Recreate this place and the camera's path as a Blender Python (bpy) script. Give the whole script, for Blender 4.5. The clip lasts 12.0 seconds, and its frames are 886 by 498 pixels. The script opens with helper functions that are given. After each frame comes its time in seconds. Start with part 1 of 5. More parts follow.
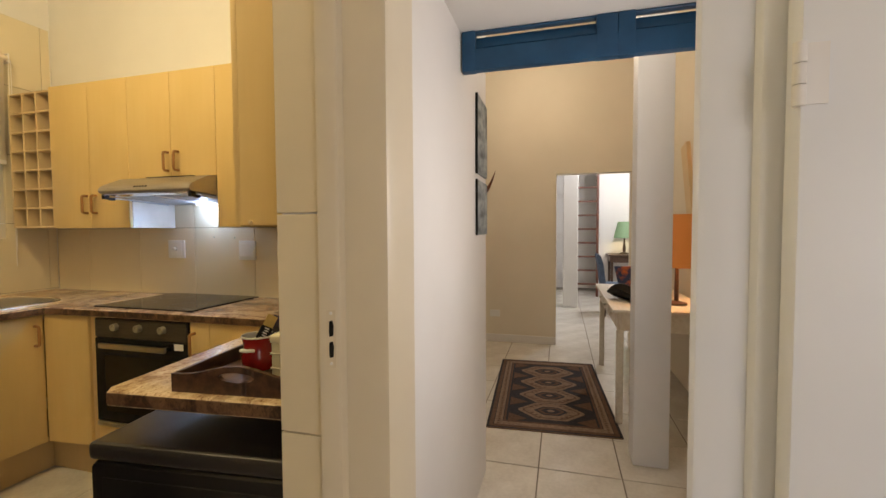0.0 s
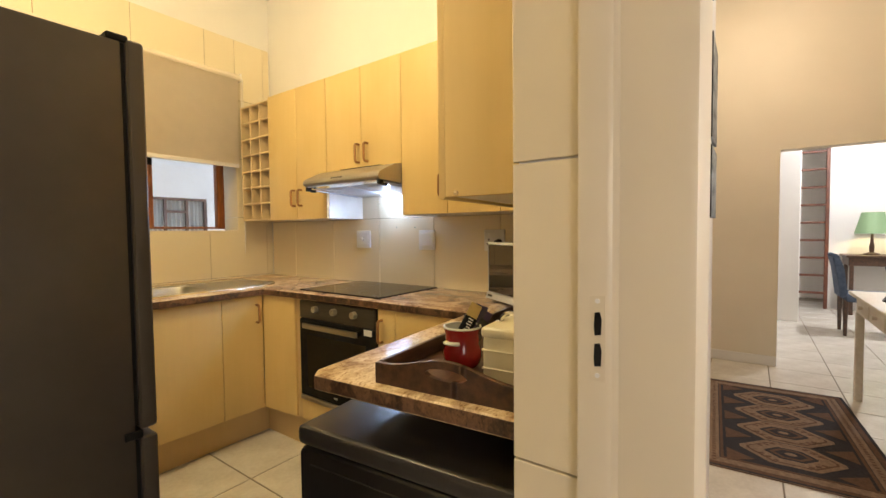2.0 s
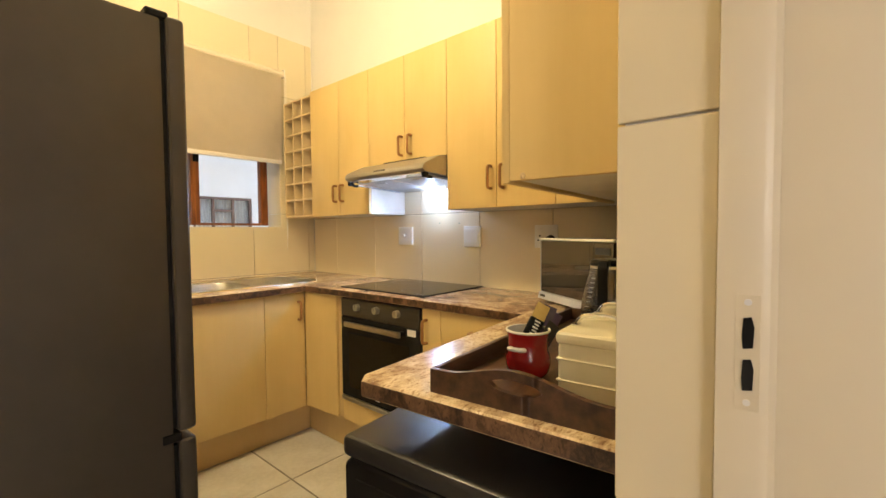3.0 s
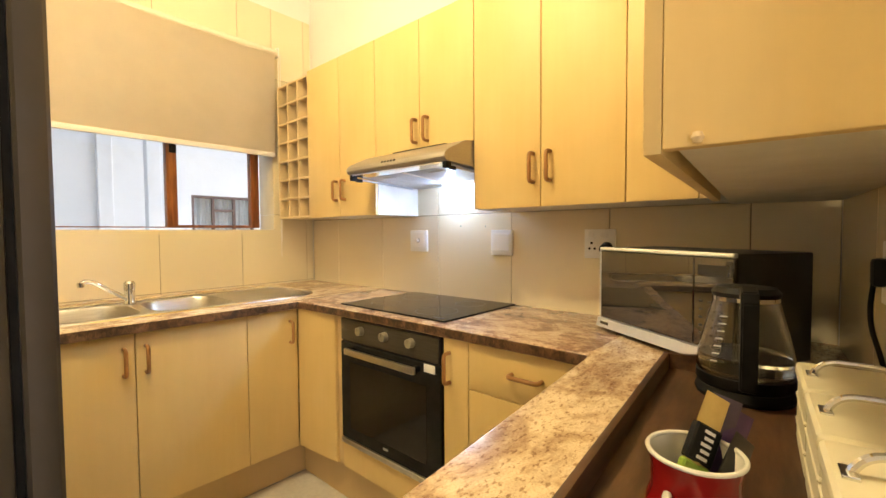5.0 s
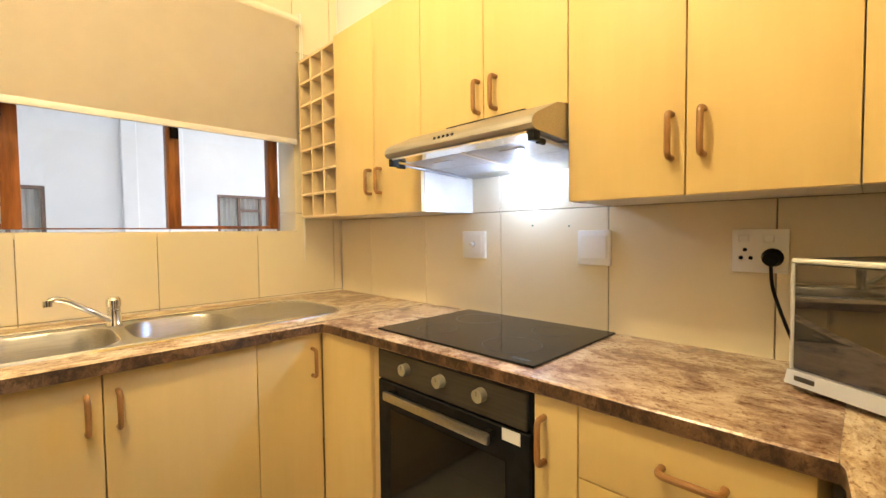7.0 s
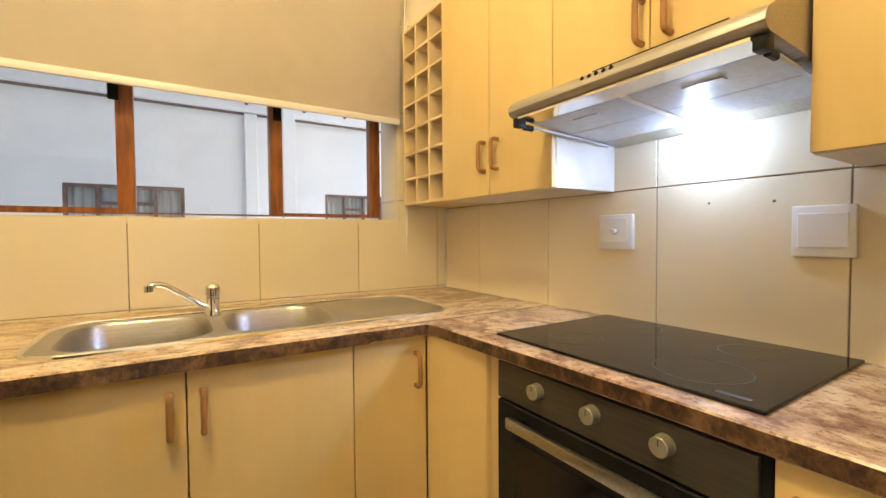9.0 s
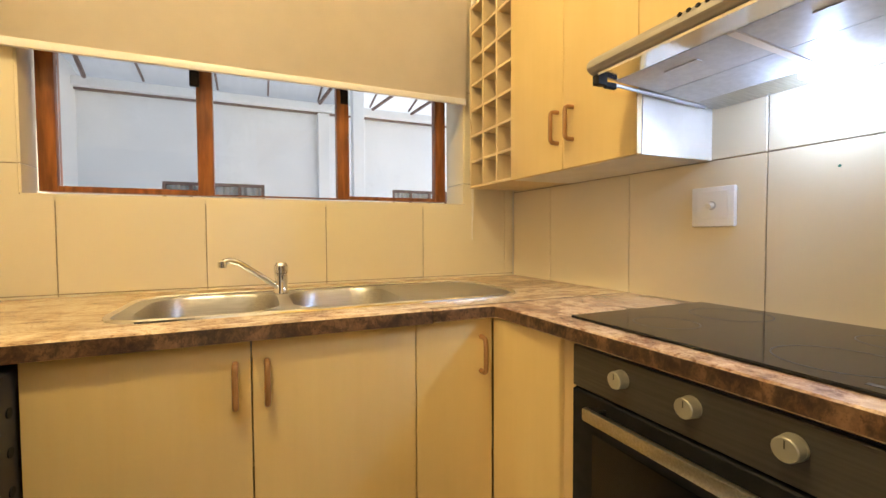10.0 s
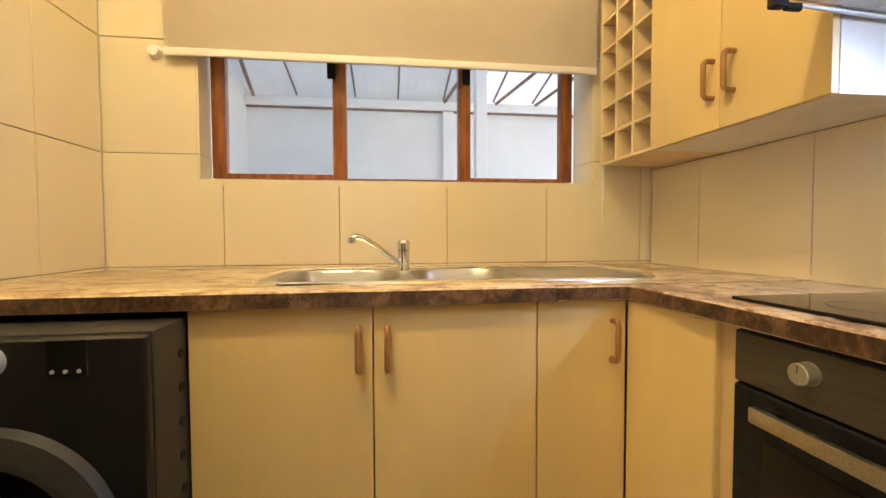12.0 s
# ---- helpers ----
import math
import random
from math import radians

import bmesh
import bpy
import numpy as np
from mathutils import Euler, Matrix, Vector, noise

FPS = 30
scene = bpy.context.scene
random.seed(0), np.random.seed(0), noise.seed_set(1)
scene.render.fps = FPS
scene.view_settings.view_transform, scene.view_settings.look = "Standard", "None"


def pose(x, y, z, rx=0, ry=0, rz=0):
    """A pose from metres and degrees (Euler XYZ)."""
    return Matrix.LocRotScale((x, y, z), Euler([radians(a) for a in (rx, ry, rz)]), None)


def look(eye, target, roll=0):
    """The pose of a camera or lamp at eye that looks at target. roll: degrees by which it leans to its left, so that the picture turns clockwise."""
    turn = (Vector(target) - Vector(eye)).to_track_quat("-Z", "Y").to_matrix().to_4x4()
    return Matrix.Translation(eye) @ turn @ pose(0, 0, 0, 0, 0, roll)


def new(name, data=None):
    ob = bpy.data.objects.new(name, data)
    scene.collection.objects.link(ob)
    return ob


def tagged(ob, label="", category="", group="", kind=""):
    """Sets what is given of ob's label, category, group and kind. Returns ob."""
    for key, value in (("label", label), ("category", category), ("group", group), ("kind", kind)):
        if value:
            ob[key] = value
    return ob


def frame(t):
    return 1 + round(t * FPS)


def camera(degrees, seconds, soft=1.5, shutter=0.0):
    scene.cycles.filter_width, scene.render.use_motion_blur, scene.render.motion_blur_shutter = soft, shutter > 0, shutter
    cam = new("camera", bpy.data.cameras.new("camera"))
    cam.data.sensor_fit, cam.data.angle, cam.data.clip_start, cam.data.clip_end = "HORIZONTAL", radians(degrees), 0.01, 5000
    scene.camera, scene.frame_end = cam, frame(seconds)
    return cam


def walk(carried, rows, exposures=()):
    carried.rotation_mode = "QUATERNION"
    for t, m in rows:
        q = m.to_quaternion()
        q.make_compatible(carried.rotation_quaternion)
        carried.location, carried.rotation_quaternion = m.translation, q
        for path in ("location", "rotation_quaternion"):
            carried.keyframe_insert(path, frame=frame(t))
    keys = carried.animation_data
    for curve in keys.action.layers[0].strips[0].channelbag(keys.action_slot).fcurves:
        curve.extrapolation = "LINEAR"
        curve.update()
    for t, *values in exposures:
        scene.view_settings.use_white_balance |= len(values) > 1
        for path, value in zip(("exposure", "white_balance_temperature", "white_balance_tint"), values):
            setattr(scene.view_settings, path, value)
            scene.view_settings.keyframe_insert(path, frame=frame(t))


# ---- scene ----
cam = camera(92.1, 12.0)

PATH = [
    (0, (-2.206, -3.463, 1.335), (-0.28, -2.931, 1.25), -0.3),
    (0.5, (-2.176, -3.415, 1.318), (-0.311, -2.697, 1.236), -0.4),
    (1, (-2.132, -3.35, 1.306), (-0.349, -2.446, 1.225), -0.5),
    (1.5, (-2.08, -3.27, 1.289), (-0.382, -2.217, 1.21), -0.5),
    (2, (-2.044, -3.198, 1.27), (-0.422, -2.031, 1.19), -0.6),
    (2.5, (-2.02, -3.14, 1.254), (-0.469, -1.879, 1.176), -0.6),
    (3, (-1.979, -3.081, 1.248), (-0.461, -1.781, 1.169), -0.5),
    (3.2, (-1.951, -3.055, 1.247), (-0.441, -1.745, 1.173), -0.5),
    (5, (-1.684, -2.728, 1.271), (-0.186, -1.405, 1.194), -0.4),
    (5.5, (-1.605, -2.611, 1.279), (-0.11, -1.285, 1.204), -0.5),
    (6, (-1.526, -2.486, 1.286), (-0.04, -1.149, 1.209), -0.6),
    (6.5, (-1.46, -2.378, 1.284), (-0.001, -1.013, 1.205), -0.6),
    (8.5, (-1.309, -2.037, 1.249), (-0.126, -0.426, 1.18), -0.6),
    (9, (-1.273, -1.975, 1.22), (-0.201, -0.288, 1.154), -0.4),
    (9.5, (-1.248, -1.925, 1.186), (-0.305, -0.163, 1.118), -0.3),
    (10, (-1.236, -1.902, 1.151), (-0.433, -0.071, 1.08), -0.3),
    (10.5, (-1.222, -1.884, 1.117), (-0.553, -0.001, 1.047), -0.2),
    (11, (-1.215, -1.861, 1.099), (-0.681, 0.065, 1.029), -0.2),
    (11.5, (-1.219, -1.847, 1.084), (-0.822, 0.112, 1.013), -0.2),
    (12, (-1.214, -1.842, 1.074), (-0.955, 0.14, 1.002), -0.2),
]
walk(cam, [(t, look(eye, target, roll)) for t, eye, target, roll in PATH],
     exposures=[(0, -0.32), (1.0, -0.1), (2.5, 0.32), (3.2, 0.45), (5.0, 0.72), (6.5, 0.78), (9.0, 0.56), (12.0, 0.55)])

from mathutils.geometry import delaunay_2d_cdt

# ---- world and light ----
world = bpy.data.worlds.new("world")
scene.world = world
world.use_nodes = True
wn = world.node_tree
sky = wn.nodes.new("ShaderNodeTexSky")
sky.sky_type, sky.sun_disc, sky.sun_elevation, sky.sun_rotation = "NISHITA", False, radians(38), radians(85)
wn.links.new(sky.outputs[0], wn.nodes["Background"].inputs[0])
wn.nodes["Background"].inputs[1].default_value = 0.15

WARM, SOFT_WARM, WHITE = (1.0, 0.82, 0.46), (1.0, 0.80, 0.55), (0.46, 0.62, 1.0)


def lamp(name, kind, at, watts, colour, size=0.1, aim=None, spot=None):
    data = bpy.data.lights.new(name, kind)
    data.energy, data.color = watts, colour
    if kind == "AREA":
        data.size = size
    elif kind == "SUN":
        data.angle = size
    else:
        data.shadow_soft_size = size
    if spot:
        data.spot_size, data.spot_blend = radians(spot), 0.6
    ob = new(name, data)
    ob.matrix_world = look(at, aim) if aim else Matrix.Translation(at)
    return ob


sun = lamp("sun", "SUN", (10, 3.8, 8), 5.0, (1.0, 0.96, 0.90), radians(0.5), aim=(0, 3, 0))
kitchen_light = lamp("kitchen_light", "POINT", (-1.58, -1.55, 3.0), 68, WARM, 0.09)
hood_light = lamp("hood_light", "POINT", (-0.088, -1.37, 1.486), 2.6, WHITE, 0.012)
hood_beam = lamp("hood_beam", "SPOT", (-0.062, -1.37, 1.484), 11, WHITE, 0.012, aim=(-0.80, -1.15, 0.80), spot=118)
hall_light = lamp("hall_light", "POINT", (1.9, -3.2, 3.0), 27, SOFT_WARM, 0.1)
# unseen fill light, added to brighten the post and the passage end
hall_light_near = lamp("hall_light_near", "POINT", (-0.15, -3.3, 2.9), 19, (1.0, 0.89, 0.76), 0.1)
# daylight area lamp standing in an assumed window out of view
entry_light = lamp("entry_light", "AREA", (-3.69, -5.1, 1.45), 28, (1.0, 0.90, 0.84), 1.1, aim=(0, -5.1, 1.45))
# fill light for the passage wall, set in an added opening out of view
passage_daylight = lamp("passage_daylight", "AREA", (-0.85, -4.03, 1.45), 7.0, (1.0, 0.92, 0.90), 0.55, aim=(-0.85, 0, 1.45))
# added point light in place of the far room's daylight
study_light = lamp("study_light", "POINT", (5.2, -4.6, 2.9), 170, (0.95, 0.95, 1.0), 0.1)

# ---- materials ----


def material(name, rough=0.5, metal=0.0, colour=(0.5, 0.5, 0.5)):
    m = bpy.data.materials.new(name)
    m.use_nodes = True
    b = m.node_tree.nodes["Principled BSDF"]
    b.inputs["Base Color"].default_value = (*colour, 1)
    b.inputs["Roughness"].default_value, b.inputs["Metallic"].default_value = rough, metal
    return m, m.node_tree, b


def node(nt, kind, **values):
    n = nt.nodes.new(kind)
    for key, value in values.items():
        n.inputs[key.replace("_", " ")].default_value = value
    return n


def ramp(nt, source, stops):
    r = nt.nodes.new("ShaderNodeValToRGB")
    while len(r.color_ramp.elements) < len(stops):
        r.color_ramp.elements.new(0.5)
    for e, (at, c) in zip(r.color_ramp.elements, stops):
        e.position, e.color = at, (*c, 1)
    nt.links.new(source, r.inputs[0])
    return r.outputs[0]


def coords(nt, scale=(1, 1, 1), turn=(0, 0, 0)):
    c, mp = nt.nodes.new("ShaderNodeTexCoord"), nt.nodes.new("ShaderNodeMapping")
    mp.inputs["Scale"].default_value, mp.inputs["Rotation"].default_value = scale, turn
    nt.links.new(c.outputs["Object"], mp.inputs[0])
    return mp.outputs[0]


def noisy(nt, at, scale, detail=4.0, rough=0.55, swirl=0.0):
    n = node(nt, "ShaderNodeTexNoise", Scale=scale, Detail=detail, Roughness=rough, Distortion=swirl)
    nt.links.new(at, n.inputs["Vector"])
    return n.outputs[0]


def bumped(nt, b, height, strength, distance):
    u = node(nt, "ShaderNodeBump", Strength=strength, Distance=distance)
    nt.links.new(height, u.inputs["Height"])
    nt.links.new(u.outputs[0], b.inputs["Normal"])


def mixed(nt, fac, a, c, mode="MIX"):
    x = nt.nodes.new("ShaderNodeMix")
    x.data_type, x.blend_type = "RGBA", mode
    for value, socket in ((fac, x.inputs[0]), (a, x.inputs[6]), (c, x.inputs[7])):
        if isinstance(value, bpy.types.NodeSocket):
            nt.links.new(value, socket)
        else:
            socket.default_value = value if isinstance(value, float) else (*value, 1)
    return x.outputs[2]


def tinted(nt, colour, amount):
    """Slight brightness change from object to object."""
    info = nt.nodes.new("ShaderNodeObjectInfo")
    r = node(nt, "ShaderNodeMapRange")
    r.inputs["To Min"].default_value, r.inputs["To Max"].default_value = 1 - amount, 1 + amount
    nt.links.new(info.outputs["Random"], r.inputs[0])
    h = nt.nodes.new("ShaderNodeHueSaturation")
    nt.links.new(r.outputs[0], h.inputs["Value"])
    nt.links.new(colour, h.inputs["Color"])
    return h.outputs[0]


def speckled(name, dark, light, scale, rough, metal=0.0, bump=0.0, stretch=(1, 1, 1), fine=0.0, each=0.0, lo=0.35, hi=0.65):
    m, nt, b = material(name, rough, metal)
    at = coords(nt, stretch)
    n = noisy(nt, at, scale)
    c = ramp(nt, n, [(lo, dark), (hi, light)])
    if fine:
        f = noisy(nt, at, scale * 9, 3.0)
        c = mixed(nt, fine, c, ramp(nt, f, [(0.3, tuple(v * 0.6 for v in dark)), (0.7, light)]))
    if each:
        c = tinted(nt, c, each)
    nt.links.new(c, b.inputs["Base Color"])
    rr = node(nt, "ShaderNodeMapRange")
    rr.inputs["To Min"].default_value, rr.inputs["To Max"].default_value = rough * 0.85, min(1, rough * 1.2)
    nt.links.new(noisy(nt, at, scale * 2.3), rr.inputs[0])
    nt.links.new(rr.outputs[0], b.inputs["Roughness"])
    if bump:
        bumped(nt, b, noisy(nt, at, scale * 6), bump, 0.004)
    return m


def maple(name, dark, light):
    m, nt, b = material(name, 0.5)
    grain = noisy(nt, coords(nt, (13, 13, 0.8)), 3.4, 7.0, 0.66)
    patch = noisy(nt, coords(nt, (2, 2, 0.8)), 1.7, 3.0)
    c = ramp(nt, grain, [(0.25, dark), (0.5, tuple((a + d) / 2 for a, d in zip(dark, light))), (0.75, light)])
    c = mixed(nt, 0.68, c, ramp(nt, patch, [(0.3, dark), (0.7, light)]))
    c = tinted(nt, c, 0.03)
    nt.links.new(c, b.inputs["Base Color"])
    bumped(nt, b, grain, 0.05, 0.001)
    return m


def stone_laminate(name, shades, flecks, rough=0.2, along=(1.0, 1.9, 1.4)):
    """Stone-print laminate whose streaks run along the axis with the smallest number in along."""
    m, nt, b = material(name, rough)
    bands = noisy(nt, coords(nt, along), 5.5, 7.0, 0.66, 0.7)
    streak = noisy(nt, coords(nt, along, (0, 0, 0.3)), 26.0, 6.0, 0.72, 0.5)
    dash = noisy(nt, coords(nt, along), 70.0, 3.0, 0.6)
    fine = noisy(nt, coords(nt), 260.0, 3.0, 0.7)
    c = ramp(nt, bands, [(0.41, shades[0]), (0.49, shades[1]), (0.56, shades[2])])
    c = mixed(nt, 0.42, c, ramp(nt, streak, [(0.36, shades[0]), (0.48, shades[1]), (0.60, shades[2])]))
    c = mixed(nt, 0.65, c, ramp(nt, dash, [(0.36, flecks), (0.43, (1, 1, 1))]), "MULTIPLY")
    c = mixed(nt, 0.4, c, ramp(nt, fine, [(0.38, (0.55, 0.45, 0.38)), (0.48, (1, 1, 1))]), "MULTIPLY")
    nt.links.new(c, b.inputs["Base Color"])
    nt.links.new(ramp(nt, streak, [(0.3, (rough + 0.08,) * 3), (0.7, (rough - 0.04,) * 3)]), b.inputs["Roughness"])
    bumped(nt, b, fine, 0.08, 0.0012)
    return m


def rug_wool(name, dark, light):
    m, nt, b = material(name, 0.95)
    at = coords(nt)
    c = ramp(nt, noisy(nt, at, 60.0), [(0.3, dark), (0.7, light)])
    nt.links.new(c, b.inputs["Base Color"])
    bumped(nt, b, noisy(nt, at, 220.0), 0.5, 0.004)
    return m


def glassy(name, tint=(1, 1, 1), rough=0.0):
    m, nt, b = material(name, rough, 0.0, tint)
    b.inputs["Transmission Weight"].default_value, b.inputs["IOR"].default_value = 1.0, 1.45
    return m


def thin_pane(name):
    m = bpy.data.materials.new(name)
    m.use_nodes = True
    nt = m.node_tree
    nt.nodes.clear()
    out, mix = nt.nodes.new("ShaderNodeOutputMaterial"), nt.nodes.new("ShaderNodeMixShader")
    clear, gloss = nt.nodes.new("ShaderNodeBsdfTransparent"), node(nt, "ShaderNodeBsdfGlossy", Roughness=0.02)
    fres = node(nt, "ShaderNodeFresnel", IOR=1.4)
    nt.links.new(fres.outputs[0], mix.inputs[0])
    nt.links.new(clear.outputs[0], mix.inputs[1])
    nt.links.new(gloss.outputs[0], mix.inputs[2])
    nt.links.new(mix.outputs[0], out.inputs[0])
    return m


def glow(name, colour, power):
    m, nt, b = material(name, 0.6, 0.0, colour)
    b.inputs["Emission Color"].default_value, b.inputs["Emission Strength"].default_value = (*colour, 1), power
    return m


MAPLE = maple("maple_foil", (0.675, 0.475, 0.185), (0.745, 0.55, 0.24))
MAPLE_EDGE = maple("maple_edge", (0.60, 0.42, 0.19), (0.67, 0.48, 0.23))
RACK_WOOD = maple("rack_board", (0.62, 0.46, 0.24), (0.74, 0.57, 0.33))
CARCASS = speckled("white_melamine", (0.70, 0.66, 0.58), (0.78, 0.74, 0.66), 9, 0.45)
HANDLE = speckled("tan_plastic_handle", (0.29, 0.135, 0.042), (0.38, 0.185, 0.06), 14, 0.35)
STONE = stone_laminate("tan_stone_laminate", ((0.27, 0.155, 0.085), (0.56, 0.405, 0.24), (0.77, 0.62, 0.41)), (0.32, 0.19, 0.11))
STONE_RUN = stone_laminate("reddish_brown_stone_laminate", ((0.17, 0.085, 0.052), (0.38, 0.245, 0.15), (0.62, 0.47, 0.31)), (0.36, 0.22, 0.15), 0.2, (1.6, 1.0, 1.3))
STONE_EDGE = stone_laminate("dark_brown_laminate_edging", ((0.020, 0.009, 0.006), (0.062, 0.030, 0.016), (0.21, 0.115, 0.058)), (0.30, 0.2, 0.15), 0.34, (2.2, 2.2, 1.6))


def glaze(name, dark, light):
    m, nt, b = material(name, 0.27)
    at = coords(nt)
    c = tinted(nt, ramp(nt, noisy(nt, at, 1.6, 1.0, 0.4), [(0.2, dark), (0.8, light)]), 0.02)
    nt.links.new(c, b.inputs["Base Color"])
    bumped(nt, b, noisy(nt, at, 9.0, 1.0, 0.4), 0.06, 0.004)
    return m


WALL_TILE = glaze("cream_wall_tile", (0.705, 0.605, 0.415), (0.785, 0.685, 0.49))
GROUT = speckled("brown_grout", (0.26, 0.20, 0.13), (0.36, 0.28, 0.19), 40, 0.9)
FLOOR_TILE = speckled("pale_floor_tile", (0.62, 0.57, 0.49), (0.74, 0.70, 0.62), 5.0, 0.22, bump=0.03, fine=0.18, each=0.035)
FLOOR_GROUT = speckled("grey_floor_grout", (0.16, 0.13, 0.10), (0.26, 0.22, 0.17), 30, 0.95)
PLASTER = speckled("white_wall_paint", (0.755, 0.72, 0.675), (0.795, 0.765, 0.72), 1.4, 0.75, bump=0.12)
CREAM_PAINT = speckled("cream_wall_paint", (0.735, 0.665, 0.545), (0.775, 0.705, 0.585), 1.4, 0.8, bump=0.1)
GLOSS_WHITE = speckled("white_enamel", (0.75, 0.72, 0.69), (0.79, 0.765, 0.735), 2.0, 0.35, bump=0.06)
# white frame enamel with the kitchen's warm light put into its colour
WARM_LIT_ENAMEL = speckled("warm_lit_enamel", (0.69, 0.60, 0.44), (0.74, 0.65, 0.49), 2.0, 0.35, bump=0.06)
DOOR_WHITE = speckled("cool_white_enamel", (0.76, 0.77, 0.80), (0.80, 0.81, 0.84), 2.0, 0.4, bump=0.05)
TEAK = speckled("varnished_teak", (0.15, 0.045, 0.012), (0.34, 0.12, 0.035), 5, 0.3, stretch=(9, 9, 1), bump=0.05)
DARK_WOOD = speckled("dark_wood", (0.035, 0.016, 0.008), (0.095, 0.045, 0.022), 5, 0.38, stretch=(1.5, 9, 9), bump=0.08)
LADDER_WOOD = speckled("reddish_wood", (0.10, 0.03, 0.014), (0.19, 0.065, 0.03), 8, 0.5)
STEEL = speckled("brushed_steel", (0.42, 0.41, 0.39), (0.55, 0.54, 0.52), 6, 0.30, 1.0, stretch=(1, 40, 40))
HOOD_STEEL = speckled("hood_steel", (0.40, 0.37, 0.33), (0.48, 0.45, 0.41), 6, 0.42, 0.85, stretch=(40, 1, 40))
RIM_STEEL = speckled("polished_rim_steel", (0.80, 0.80, 0.79), (0.88, 0.88, 0.87), 8, 0.12, 1.0)
SINK_STEEL = speckled("satin_sink_steel", (0.42, 0.41, 0.40), (0.50, 0.49, 0.48), 8, 0.34, 1.0, stretch=(1, 25, 25))
CHROME = material("chrome", 0.07, 1.0, (0.75, 0.75, 0.74))[0]
OVEN_PANEL = speckled("warm_grey_metal", (0.072, 0.063, 0.050), (0.092, 0.081, 0.065), 5, 0.40, 0.6, stretch=(40, 1, 40))
BLACK_GLASS = material("black_glass", 0.06, 0.0, (0.010, 0.009, 0.008))[0]
BLACK_GLASS.node_tree.nodes["Principled BSDF"].inputs["Specular IOR Level"].default_value = 0.28
BLACK = speckled("black_plastic", (0.007, 0.007, 0.007), (0.014, 0.0135, 0.013), 20, 0.45)
BLACK.node_tree.nodes["Principled BSDF"].inputs["Specular IOR Level"].default_value = 0.12
GRAPHITE = speckled("graphite_enamel", (0.062, 0.052, 0.042), (0.078, 0.066, 0.053), 3, 0.38, 0.4, fine=0.1)
DARK_ENAMEL = speckled("dark_enamel", (0.009, 0.008, 0.0075), (0.014, 0.0125, 0.0115), 3, 0.33, 0.2, fine=0.1)
# body enamel lightened, so the top's reflected sheen sits in the colour
DRYER_TOP_SHEEN = speckled("dark_enamel_with_sheen", (0.030, 0.027, 0.024), (0.040, 0.036, 0.032), 3, 0.30, 0.2, fine=0.1)
BLIND = speckled("cream_blind_fabric", (0.74, 0.63, 0.485), (0.79, 0.68, 0.535), 1.3, 0.85, bump=0.05, fine=0.08)
BAR_WHITE = material("white_plastic", 0.4, 0.0, (0.82, 0.77, 0.72))[0]
SWITCH = material("switch_plastic", 0.32, 0.0, (0.80, 0.79, 0.76))[0]
SILVER = material("silver_plastic", 0.35, 0.25, (0.52, 0.52, 0.54))[0]
MIRROR_GLASS = material("mirrored_black_glass", 0.015, 0.85, (0.145, 0.13, 0.11))[0]
PANE = thin_pane("window_glass")
GLASS = glassy("clear_glass", (0.97, 0.97, 0.95))
WATER = glassy("water", (0.98, 0.98, 0.94))
TIN = speckled("cream_enamel_tin", (0.70, 0.63, 0.44), (0.76, 0.69, 0.50), 4, 0.35)
RED = speckled("red_enamel", (0.19, 0.006, 0.006), (0.28, 0.011, 0.009), 5, 0.18)
ENAMEL = material("off_white_enamel", 0.25, 0.0, (0.72, 0.68, 0.58))[0]
BLUE = speckled("blue_paint", (0.006, 0.055, 0.13), (0.010, 0.075, 0.17), 7, 0.45, bump=0.08)
CASING = speckled("dark_grey_casing", (0.035, 0.032, 0.029), (0.05, 0.046, 0.041), 8, 0.42, 0.3)
KNOB = speckled("champagne_knob", (0.34, 0.315, 0.235), (0.41, 0.38, 0.29), 12, 0.38, 0.6)
FILTER = speckled("grease_filter", (0.52, 0.53, 0.55), (0.60, 0.61, 0.63), 60, 0.45, 0.1)
LAMP_LENS = glow("lamp_lens", (0.80, 0.91, 1.0), 9.0)
OUT_WALL = speckled("white_outside_wall", (0.80, 0.81, 0.82), (0.86, 0.87, 0.88), 1.5, 0.85, bump=0.1, fine=0.1)
ROOF_SHEET = speckled("translucent_roof_sheet", (0.42, 0.44, 0.46), (0.50, 0.52, 0.54), 1.5, 0.6)
rt = ROOF_SHEET.node_tree
see, both = node(rt, "ShaderNodeBsdfTranslucent", Color=(0.80, 0.84, 0.88, 1)), rt.nodes.new("ShaderNodeMixShader")
both.inputs[0].default_value = 0.16
rt.links.new(rt.nodes["Principled BSDF"].outputs[0], both.inputs[1])
rt.links.new(see.outputs[0], both.inputs[2])
rt.links.new(both.outputs[0], rt.nodes["Material Output"].inputs[0])
CLEAR_SHEET = speckled("clear_roof_sheet", (0.72, 0.75, 0.78), (0.80, 0.82, 0.84), 1.5, 0.5)
ct = CLEAR_SHEET.node_tree
see2, both2 = node(ct, "ShaderNodeBsdfTranslucent", Color=(0.90, 0.92, 0.94, 1)), ct.nodes.new("ShaderNodeMixShader")
both2.inputs[0].default_value = 0.4
ct.links.new(ct.nodes["Principled BSDF"].outputs[0], both2.inputs[1])
ct.links.new(see2.outputs[0], both2.inputs[2])
ct.links.new(both2.outputs[0], ct.nodes["Material Output"].inputs[0])
RUST = speckled("brown_painted_steel", (0.13, 0.085, 0.07), (0.21, 0.14, 0.12), 10, 0.6)

